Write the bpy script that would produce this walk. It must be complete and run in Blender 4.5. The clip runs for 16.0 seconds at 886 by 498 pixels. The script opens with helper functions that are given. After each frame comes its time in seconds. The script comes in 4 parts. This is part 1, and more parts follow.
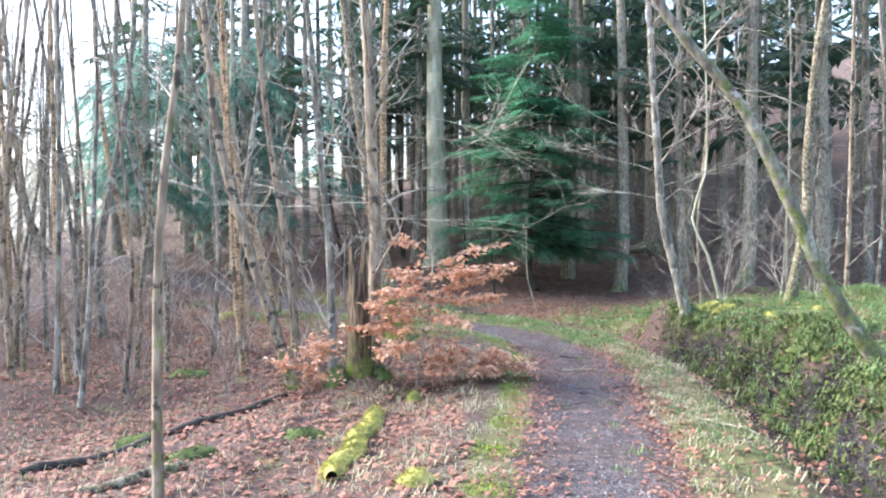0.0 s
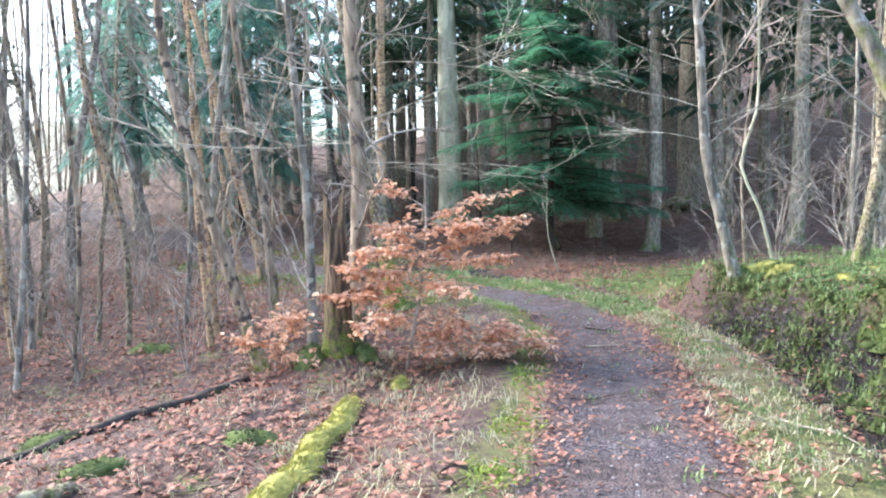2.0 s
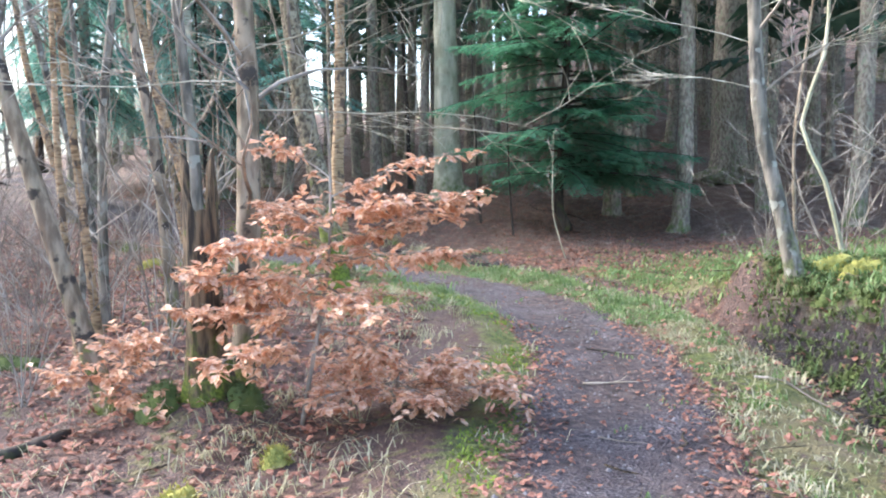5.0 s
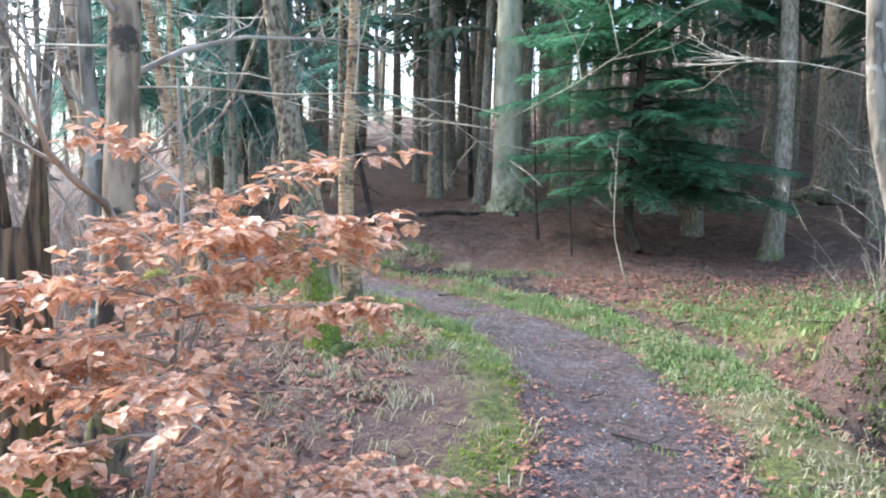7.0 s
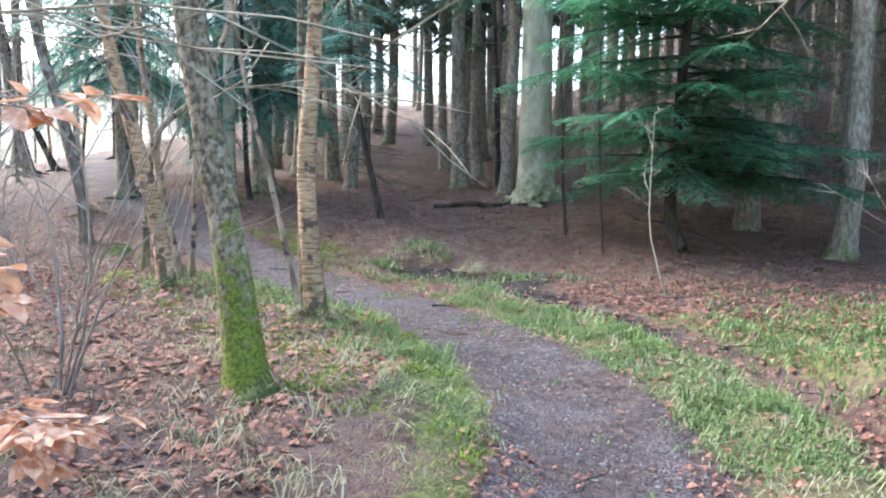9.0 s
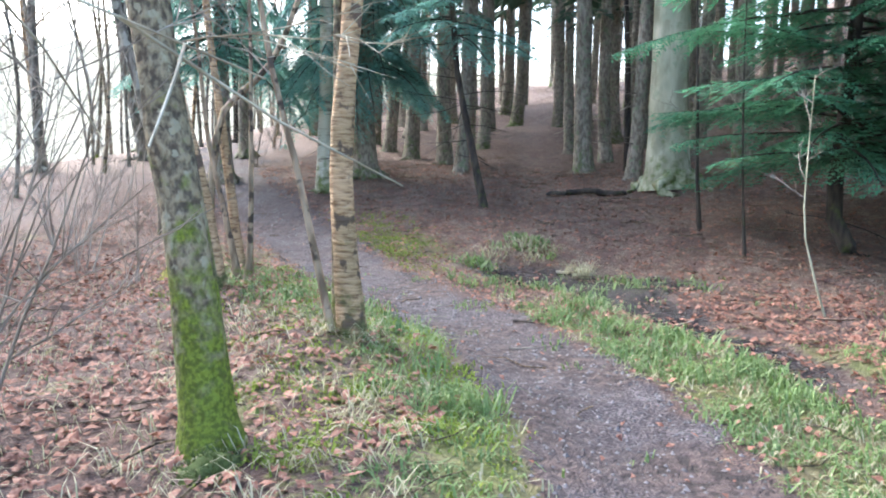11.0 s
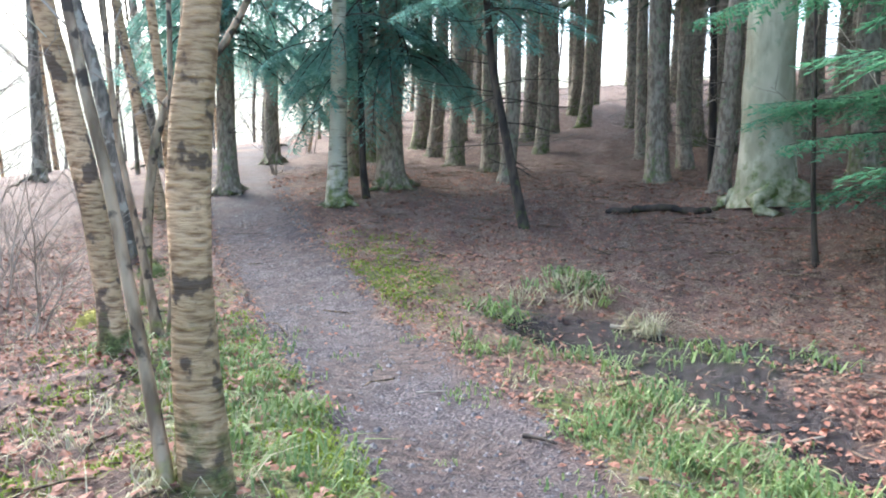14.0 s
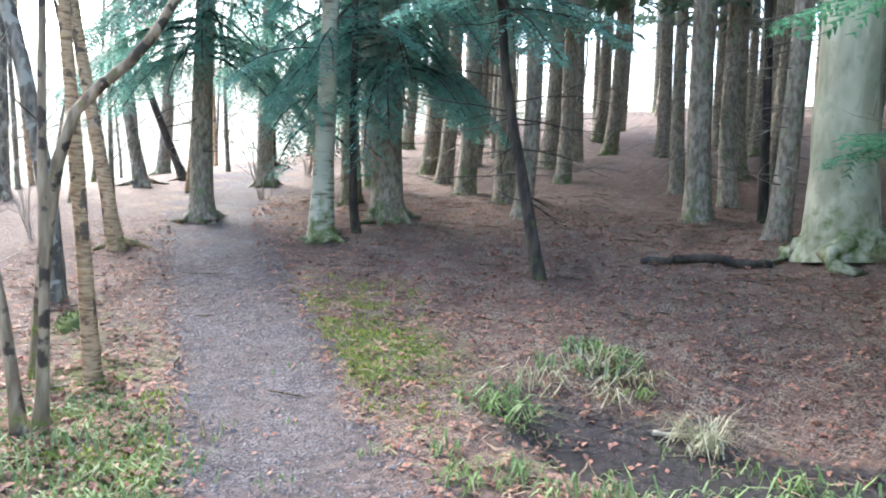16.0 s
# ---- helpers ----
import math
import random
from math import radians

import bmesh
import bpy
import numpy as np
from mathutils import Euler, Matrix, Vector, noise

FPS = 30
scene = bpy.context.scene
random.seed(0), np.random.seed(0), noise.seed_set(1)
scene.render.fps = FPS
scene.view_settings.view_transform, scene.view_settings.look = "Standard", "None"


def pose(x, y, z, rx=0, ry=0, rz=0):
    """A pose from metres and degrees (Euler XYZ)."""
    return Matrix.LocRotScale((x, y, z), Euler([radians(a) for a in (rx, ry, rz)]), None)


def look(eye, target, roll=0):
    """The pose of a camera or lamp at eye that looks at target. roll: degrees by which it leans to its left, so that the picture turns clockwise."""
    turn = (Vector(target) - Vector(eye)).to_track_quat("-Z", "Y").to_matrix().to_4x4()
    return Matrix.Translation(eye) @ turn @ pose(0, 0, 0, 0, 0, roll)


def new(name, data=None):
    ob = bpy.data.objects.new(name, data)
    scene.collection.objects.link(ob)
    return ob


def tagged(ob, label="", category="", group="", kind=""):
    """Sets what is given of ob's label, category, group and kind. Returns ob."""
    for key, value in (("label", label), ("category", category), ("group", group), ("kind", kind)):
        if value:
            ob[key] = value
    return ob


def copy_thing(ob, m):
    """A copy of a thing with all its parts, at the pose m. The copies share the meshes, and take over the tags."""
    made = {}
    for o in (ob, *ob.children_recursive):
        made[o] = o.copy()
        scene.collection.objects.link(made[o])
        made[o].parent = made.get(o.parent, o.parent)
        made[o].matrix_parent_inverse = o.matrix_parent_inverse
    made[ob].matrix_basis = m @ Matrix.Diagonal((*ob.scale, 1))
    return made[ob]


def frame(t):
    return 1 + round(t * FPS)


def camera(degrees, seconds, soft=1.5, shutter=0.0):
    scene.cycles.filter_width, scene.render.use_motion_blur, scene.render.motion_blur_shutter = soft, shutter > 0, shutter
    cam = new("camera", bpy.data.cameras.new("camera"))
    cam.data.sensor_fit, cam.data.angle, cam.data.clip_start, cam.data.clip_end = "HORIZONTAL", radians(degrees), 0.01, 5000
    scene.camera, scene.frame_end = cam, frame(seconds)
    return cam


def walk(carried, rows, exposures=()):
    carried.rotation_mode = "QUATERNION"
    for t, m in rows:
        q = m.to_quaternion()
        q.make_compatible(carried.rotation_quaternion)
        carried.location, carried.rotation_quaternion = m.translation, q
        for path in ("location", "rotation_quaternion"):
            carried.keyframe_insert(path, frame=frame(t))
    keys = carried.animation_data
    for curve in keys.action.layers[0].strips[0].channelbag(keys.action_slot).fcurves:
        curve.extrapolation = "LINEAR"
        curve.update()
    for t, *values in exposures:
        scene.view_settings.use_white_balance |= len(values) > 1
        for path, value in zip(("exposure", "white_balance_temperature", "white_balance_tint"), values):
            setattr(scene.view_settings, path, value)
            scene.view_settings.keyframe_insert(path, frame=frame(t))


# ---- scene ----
cam = camera(56.8, 16.0, soft=2.0)
METRES, EYE, TILT, LEAN, TURN = 16.0, 1.55, 0.0, 0.0, 0.0
ROWS = [
    (0.0, 0.0, 0.0, 0.0, -0.0, 0.0, 0.0),
    (0.5, 0.0023, 0.0313, -0.0017, 0.83, -1.31, 0.05),
    (1.0, 0.0058, 0.062, -0.0009, 1.05, -1.38, 0.23),
    (1.5, 0.0128, 0.095, -0.0045, 1.96, -2.14, 0.32),
    (2.0, 0.0175, 0.1256, -0.0071, 1.65, -2.74, 0.42),
    (2.5, 0.0243, 0.1585, -0.0084, 2.1, -3.3, 0.49),
    (3.0, 0.0288, 0.1874, -0.0082, 2.74, -4.16, 0.43),
    (3.5, 0.0339, 0.2188, -0.0085, 2.95, -4.92, 0.48),
    (4.0, 0.0416, 0.2503, -0.009, 3.14, -4.79, 0.37),
    (4.5, 0.0486, 0.2805, -0.0089, 2.91, -4.69, 0.18),
    (7.0, 0.0951, 0.4388, -0.0047, 9.81, -4.24, -1.67),
    (7.5, 0.1025, 0.4736, -0.0059, 11.06, -4.25, -1.77),
    (8.0, 0.1065, 0.5049, -0.0047, 11.52, -4.51, -1.65),
    (10.5, 0.1205, 0.6522, -0.0038, 20.3, -6.23, -1.09),
    (11.0, 0.1193, 0.6828, -0.0035, 23.58, -6.48, -1.22),
    (11.5, 0.1217, 0.7129, -0.0031, 26.56, -6.57, -1.59),
    (12.0, 0.1174, 0.7409, -0.0028, 27.87, -6.36, -1.92),
    (12.5, 0.1118, 0.7689, -0.002, 28.87, -6.75, -1.73),
    (13.0, 0.1037, 0.7972, -0.0017, 29.4, -7.17, -1.36),
    (13.5, 0.0928, 0.827, -0.0007, 28.58, -6.58, -1.06),
    (14.0, 0.0831, 0.8592, -0.0007, 28.96, -6.3, -1.13),
    (14.5, 0.0714, 0.8883, -0.0005, 29.99, -6.5, -1.44),
    (15.0, 0.0606, 0.917, 0.0013, 30.69, -6.74, -1.96),
    (15.5, 0.0492, 0.945, 0.0036, 31.61, -5.72, -2.41),
    (16.0, 0.0361, 0.9709, 0.0062, 30.38, -4.81, -2.72),
]
walk(cam, [(t, pose(0, 0, EYE, TILT, LEAN, TURN) @ pose(METRES * x, METRES * y, METRES * z, 90 + pitch, roll, yaw)) for t, x, y, z, yaw, pitch, roll in ROWS],
     [(0, 2.3, 6250, 11), (7, 2.3, 6250, 11), (11, 2.45, 6250, 10), (14, 2.5, 6300, 9), (16, 2.66, 6250, 9)])

# ---- sky, sun ----
world = bpy.data.worlds.new("sky")
scene.world = world
world.use_nodes = True
wn = world.node_tree
sky = wn.nodes.new("ShaderNodeTexSky")
sky.sky_type, sky.sun_disc = "NISHITA", False
sky.sun_elevation, sky.sun_rotation = radians(38), radians(-70)
sky.air_density, sky.dust_density, sky.ozone_density = 1.0, 2.5, 1.0
wn.nodes["Background"].inputs["Strength"].default_value = 0.15
wn.links.new(sky.outputs["Color"], wn.nodes["Background"].inputs["Color"])
sun_data = bpy.data.lights.new("sun", "SUN")
sun_data.energy, sun_data.angle, sun_data.color = 1.6, radians(25), (1, 0.97, 0.93)
sun = new("sun", sun_data)
sun.matrix_world = look((-40, 14.5, 33), (0, 0, 0))


# ---- materials ----
def ramp_mix(n, l, fac, a, b):
    m = n.new("ShaderNodeMix")
    m.data_type = "RGBA"
    l.new(fac, m.inputs["Factor"])
    for v, k in ((a, "A"), (b, "B")):
        sock = [i for i in m.inputs if i.name == k and i.type == "RGBA"][0]
        if isinstance(v, tuple):
            sock.default_value = (*v, 1)
        else:
            l.new(v, sock)
    return [o for o in m.outputs if o.type == "RGBA"][0]


def noise_fac(n, l, coord, scale, lo=0.35, hi=0.65, detail=5, stretch=None):
    if stretch:
        mp = n.new("ShaderNodeMapping")
        mp.inputs["Scale"].default_value = stretch
        l.new(coord, mp.inputs["Vector"])
        coord = mp.outputs[0]
    t = n.new("ShaderNodeTexNoise")
    t.inputs["Scale"].default_value, t.inputs["Detail"].default_value = scale, detail
    l.new(coord, t.inputs["Vector"])
    r = n.new("ShaderNodeMapRange")
    r.interpolation_type = "SMOOTHSTEP"
    r.inputs["From Min"].default_value, r.inputs["From Max"].default_value = lo, hi
    l.new(t.outputs[0], r.inputs["Value"])
    return r.outputs[0], t.outputs[0]


def start(name, rough=0.85):
    m = bpy.data.materials.new(name)
    m.use_nodes = True
    n, l = m.node_tree.nodes, m.node_tree.links
    p = n["Principled BSDF"]
    p.inputs["Roughness"].default_value = rough
    g = n.new("ShaderNodeNewGeometry")
    info = n.new("ShaderNodeObjectInfo")
    return m, n, l, p, g.outputs["Position"], info.outputs["Random"]


def bump_to(n, l, p, height, strength, dist):
    b = n.new("ShaderNodeBump")
    b.inputs["Strength"].default_value, b.inputs["Distance"].default_value = strength, dist
    l.new(height, b.inputs["Height"])
    l.new(b.outputs[0], p.inputs["Normal"])


def attr(n, name):
    a = n.new("ShaderNodeAttribute")
    a.attribute_name = name
    return a.outputs["Fac"]


def bark(name, dark, light, green=None, stretch=(1, 1, 0.25), scale=14, cut=(0.35, 0.65), rough=0.85, relief=0.02, crust=None):
    """Bark in two tones, with crust patches and with moss or algae where the mesh carries its 'moss'."""
    m, n, l, p, pos, rnd = start(name, rough)
    fac, raw = noise_fac(n, l, pos, scale, *cut, stretch=stretch)
    col = ramp_mix(n, l, fac, dark, light)
    if crust:
        f2, _ = noise_fac(n, l, pos, scale * 0.45, 0.56, 0.62, 6)
        col = ramp_mix(n, l, f2, col, crust)
    f3, _ = noise_fac(n, l, pos, 1.7, 0.3, 0.7, 3)
    mul = n.new("ShaderNodeMix")
    mul.data_type, mul.blend_type = "RGBA", "MULTIPLY"
    l.new(f3, mul.inputs["Factor"])
    ins = [i for i in mul.inputs if i.type == "RGBA"]
    l.new(col, ins[0])
    ins[1].default_value = (0.7, 0.72, 0.68, 1)
    col = [o for o in mul.outputs if o.type == "RGBA"][0]
    if green:
        f4, r4 = noise_fac(n, l, pos, 9, 0.25, 0.75, 6)
        add = n.new("ShaderNodeMath")
        add.operation = "MULTIPLY_ADD"
        l.new(attr(n, "moss"), add.inputs[0])
        add.inputs[1].default_value = 1.0
        sub = n.new("ShaderNodeMath")
        sub.operation = "SUBTRACT"
        sub.inputs[1].default_value = 0.5
        l.new(r4, sub.inputs[0])
        amp = n.new("ShaderNodeMath")
        amp.operation = "MULTIPLY_ADD"
        amp.inputs[1].default_value, amp.inputs[2].default_value = 2.4, -0.4
        l.new(sub.outputs[0], amp.inputs[0])
        l.new(amp.outputs[0], add.inputs[2])
        r = n.new("ShaderNodeMapRange")
        r.inputs["From Min"].default_value, r.inputs["From Max"].default_value = -0.1, 0.55
        l.new(add.outputs[0], r.inputs["Value"])
        f5, _ = noise_fac(n, l, pos, 40, 0.35, 0.65, 3)
        g = ramp_mix(n, l, f5, tuple(v * 0.45 for v in green), green)
        col = ramp_mix(n, l, r.outputs[0], col, g)
    l.new(col, p.inputs["Base Color"])
    bump_to(n, l, p, raw, 0.9, relief)
    return m


def soft(name, a, b, scale=6, rough=0.8, sheen_light=0.0, fine=40, c=None):
    """A surface in two or three mottled tones."""
    m, n, l, p, pos, rnd = start(name, rough)
    f, raw = noise_fac(n, l, pos, scale)
    col = ramp_mix(n, l, f, a, b)
    f2, raw2 = noise_fac(n, l, pos, fine, 0.4, 0.7, 2)
    if c:
        col = ramp_mix(n, l, f2, col, c)
    l.new(col, p.inputs["Base Color"])
    if sheen_light:
        p.inputs["Transmission Weight"].default_value = 0.0
        tr = n.new("ShaderNodeBsdfTranslucent")
        l.new(col, tr.inputs["Color"])
        mx = n.new("ShaderNodeMixShader")
        mx.inputs[0].default_value = sheen_light
        l.new(p.outputs[0], mx.inputs[1])
        l.new(tr.outputs[0], mx.inputs[2])
        l.new(mx.outputs[0], n["Material Output"].inputs["Surface"])
    else:
        bump_to(n, l, p, raw2, 0.6, 0.01)
    return m


def ground_material():
    m, n, l, p, pos, rnd = start("forest_floor", 0.9)
    f1, r1 = noise_fac(n, l, pos, 1.3, 0.35, 0.65, 6)
    f2, r2 = noise_fac(n, l, pos, 14, 0.35, 0.65, 4)
    f3, r3 = noise_fac(n, l, pos, 55, 0.4, 0.6, 3)
    litter = ramp_mix(n, l, f2, (0.07, 0.04, 0.032), (0.17, 0.095, 0.072))
    litter = ramp_mix(n, l, f1, litter, ramp_mix(n, l, f3, (0.085, 0.06, 0.053), (0.20, 0.125, 0.105)))
    f4, r4 = noise_fac(n, l, pos, 5.5, 0.42, 0.62, 7)
    needle = ramp_mix(n, l, f3, (0.055, 0.032, 0.026), (0.26, 0.165, 0.13))
    needle = ramp_mix(n, l, f2, needle, (0.165, 0.097, 0.076))
    needle = ramp_mix(n, l, f4, needle, ramp_mix(n, l, f3, (0.095, 0.06, 0.048), (0.32, 0.245, 0.185)))
    soil = ramp_mix(n, l, f3, (0.028, 0.023, 0.026), (0.15, 0.125, 0.135))
    soil = ramp_mix(n, l, f4, soil, ramp_mix(n, l, f3, (0.06, 0.05, 0.054), (0.22, 0.185, 0.195)))
    soil = ramp_mix(n, l, f1, soil, ramp_mix(n, l, f2, (0.045, 0.033, 0.031), (0.15, 0.105, 0.095)))
    turf = ramp_mix(n, l, f2, (0.07, 0.095, 0.022), (0.17, 0.19, 0.05))
    turf = ramp_mix(n, l, f1, turf, (0.20, 0.17, 0.085))
    mud = ramp_mix(n, l, f2, (0.02, 0.016, 0.018), (0.055, 0.045, 0.047))

    def edge(name, wobble):
        a = n.new("ShaderNodeMath")
        a.operation = "MULTIPLY_ADD"
        s = n.new("ShaderNodeMath")
        s.operation = "SUBTRACT"
        s.inputs[1].default_value = 0.5
        l.new(r2, s.inputs[0])
        l.new(s.outputs[0], a.inputs[0])
        a.inputs[1].default_value = wobble
        l.new(attr(n, name), a.inputs[2])
        r = n.new("ShaderNodeMapRange")
        r.interpolation_type = "SMOOTHSTEP"
        r.inputs["From Min"].default_value, r.inputs["From Max"].default_value = 0.3, 0.7
        l.new(a.outputs[0], r.inputs["Value"])
        return r.outputs[0]

    col = ramp_mix(n, l, edge("needles", 0.8), litter, needle)
    col = ramp_mix(n, l, edge("turf", 1.5), col, turf)
    col = ramp_mix(n, l, edge("trodden", 0.7), col, soil)
    wet = edge("mud", 0.8)
    col = ramp_mix(n, l, wet, col, mud)
    l.new(col, p.inputs["Base Color"])
    r = n.new("ShaderNodeMapRange")
    r.inputs["To Min"].default_value, r.inputs["To Max"].default_value = 0.8, 0.25
    l.new(wet, r.inputs["Value"])
    l.new(r.outputs[0], p.inputs["Roughness"])
    add = n.new("ShaderNodeMath")
    add.operation = "ADD"
    l.new(r2, add.inputs[0])
    l.new(r3, add.inputs[1])
    bump_to(n, l, p, add.outputs[0], 1.0, 0.045)
    return m


MOSS = (0.20, 0.26, 0.03)
M_GROUND = ground_material()
M_GREY = bark("grey_bark", (0.10, 0.09, 0.075), (0.33, 0.29, 0.24), (0.16, 0.19, 0.05), crust=(0.40, 0.39, 0.34))
M_HAZEL = bark("hazel_bark", (0.20, 0.145, 0.10), (0.47, 0.37, 0.27), MOSS, crust=(0.07, 0.055, 0.045))
M_BIRCH = bark("birch_bark", (0.24, 0.14, 0.075), (0.62, 0.43, 0.26), (0.14, 0.16, 0.05), stretch=(0.7, 0.7, 3.2), scale=14,
               cut=(0.3, 0.6), crust=(0.15, 0.105, 0.075), relief=0.035)
M_WHITE_BIRCH = bark("white_birch_bark", (0.17, 0.15, 0.12), (0.50, 0.48, 0.38), (0.14, 0.18, 0.05), stretch=(0.4, 0.4, 4.0), scale=7,
                     cut=(0.34, 0.48), crust=(0.42, 0.42, 0.33), relief=0.02)
M_MOSSY = bark("mossy_bark", (0.09, 0.07, 0.05), (0.36, 0.30, 0.20), MOSS, stretch=(1, 1, 0.7), scale=26, crust=(0.38, 0.35, 0.25), relief=0.035)
M_SPRUCE = bark("spruce_bark", (0.19, 0.155, 0.125), (0.40, 0.35, 0.285), (0.15, 0.20, 0.06), stretch=(1, 1, 0.45), scale=20, crust=(0.29, 0.31, 0.22))
M_PALE = bark("pale_bark", (0.37, 0.355, 0.25), (0.60, 0.57, 0.42), (0.14, 0.20, 0.05), stretch=(1, 1, 0.3), scale=7, relief=0.012, crust=(0.46, 0.47, 0.34))
M_DARK = bark("dark_bark", (0.025, 0.02, 0.018), (0.08, 0.062, 0.05), (0.1, 0.13, 0.03))
M_DEADTWIG = soft("dead_twig_bark", (0.12, 0.10, 0.085), (0.34, 0.30, 0.25), 2, 0.85)
M_LIGHTTWIG = soft("lichen_twig_bark", (0.30, 0.26, 0.19), (0.62, 0.60, 0.48), 6, 0.85)
M_SPRIG = soft("dead_needle_sprig", (0.13, 0.075, 0.05), (0.36, 0.25, 0.17), 11, 0.85)
M_FIELD = soft("pale_hill_pasture", (0.36, 0.36, 0.24), (0.50, 0.47, 0.34), 0.05, 0.9, fine=0.4, c=(0.42, 0.40, 0.30))
M_TWIG = soft("twig_bark", (0.19, 0.16, 0.13), (0.47, 0.42, 0.36), 3, 0.8)
M_DEADWOOD = bark("rotten_wood", (0.04, 0.03, 0.022), (0.23, 0.16, 0.095), MOSS, stretch=(1, 1, 0.12), scale=30, relief=0.03)
M_NEEDLE = soft("fir_needles", (0.04, 0.15, 0.09), (0.09, 0.28, 0.16), 5, 0.55, 0.45, c=(0.17, 0.40, 0.22))
M_NEEDLE_BLUE = soft("spruce_needles", (0.09, 0.24, 0.19), (0.19, 0.42, 0.34), 4, 0.55, 0.55, c=(0.26, 0.48, 0.39))
M_CROWN = soft("crown_needles", (0.035, 0.075, 0.05), (0.075, 0.135, 0.09), 3, 0.6, 0.4)
M_BEECH = soft("dry_beech_leaf", (0.48, 0.20, 0.10), (0.78, 0.46, 0.29), 9, 0.5, 0.3, c=(0.86, 0.64, 0.48))
M_LEAF = soft("fallen_leaf", (0.13, 0.048, 0.032), (0.36, 0.15, 0.095), 8, 0.7, 0.1, c=(0.43, 0.23, 0.165))
M_GRASS = soft("green_grass", (0.09, 0.17, 0.05), (0.21, 0.32, 0.10), 3, 0.6, 0.25, c=(0.28, 0.36, 0.16))
M_STRAW = soft("dry_grass", (0.34, 0.30, 0.19), (0.56, 0.51, 0.36), 4, 0.7, 0.2, c=(0.38, 0.40, 0.21))
M_MOSS = soft("moss", (0.20, 0.21, 0.05), (0.55, 0.50, 0.14), 9, 0.95, 0, 90, c=(0.40, 0.37, 0.09))
M_TURF = soft("mossy_turf", (0.14, 0.20, 0.03), (0.30, 0.38, 0.06), 5, 0.9, 0.2, 60, c=(0.22, 0.30, 0.05))
M_MOSSGREEN = soft("green_moss", (0.05, 0.075, 0.022), (0.13, 0.17, 0.045), 9, 0.95, 0, 90, c=(0.10, 0.13, 0.04))
M_STONE = soft("path_stone", (0.10, 0.095, 0.10), (0.28, 0.26, 0.26), 20, 0.75)
M_CUT = soft("bleached_wood", (0.40, 0.33, 0.24), (0.60, 0.52, 0.40), 12, 0.8)


# ---- the lie of the land ----
CENTRE = [(0.2, -8), (0.55, 0), (0.9, 4), (1.18, 6.2), (1.42, 7.75), (1.6, 9.1), (1.8, 11), (1.85, 12.3), (1.7, 13.4),
          (1.3, 14.9), (0.8, 15.8), (0.2, 16.6), (-0.55, 17.45), (-1.6, 18.4), (-2.95, 19.45), (-4, 20.4), (-5.9, 21.95),
          (-7.4, 23.3), (-9.2, 25.2), (-12, 28.5), (-15, 32)]


def line_of(points, step=0.12):
    """Even steps along a rounded line through the points."""
    p = np.array(points, float)
    out = []
    for i in range(len(p) - 1):
        a, b = p[max(i - 1, 0)], p[min(i + 2, len(p) - 1)]
        n = max(2, int(np.linalg.norm(p[i + 1] - p[i]) / step))
        for k in range(n):
            f = k / n
            out.append(0.5 * (2 * p[i] + (p[i + 1] - a) * f + (2 * a - 5 * p[i] + 4 * p[i + 1] - b) * f * f
                              + (3 * p[i] - a - 3 * p[i + 1] + b) * f ** 3))
    out.append(p[-1])
    return np.array(out)


PATH_LINE = line_of(CENTRE)
TANGENT = np.gradient(PATH_LINE, axis=0)
TANGENT /= np.linalg.norm(TANGENT, axis=1)[:, None]


def step(a, b, v):
    f = np.clip((v - a) / (b - a), 0, 1)
    return f * f * (3 - 2 * f)


def bump(a, v, width):
    return np.exp(-((v - a) / width) ** 2)


def across(x, y):
    """Metres to the right of the path's middle (left: minus)."""
    x, y = np.atleast_1d(np.asarray(x, float)), np.atleast_1d(np.asarray(y, float))
    out = np.empty(x.shape)
    for i in range(0, len(x), 4000):
        dx, dy = x[i:i + 4000, None] - PATH_LINE[:, 0], y[i:i + 4000, None] - PATH_LINE[:, 1]
        k = np.argmin(dx * dx + dy * dy, axis=1)
        r = np.arange(len(k))
        side = TANGENT[k, 1] * dx[r, k] - TANGENT[k, 0] * dy[r, k]
        out[i:i + 4000] = np.where(side < 0, -1, 1) * np.hypot(dx[r, k], dy[r, k])
    return out


def rough(x, y, size, seed):
    """Soft uneven swell, -1 to 1."""
    g = np.random.RandomState(seed)
    out = 0
    for k in range(6):
        a, f, p = g.uniform(0, 6.28), g.uniform(0.6, 1.7) / size, g.uniform(0, 6.28)
        out = out + np.sin(6.28 * f * (x * np.cos(a) + y * np.sin(a)) + p)
    return out / 3.2


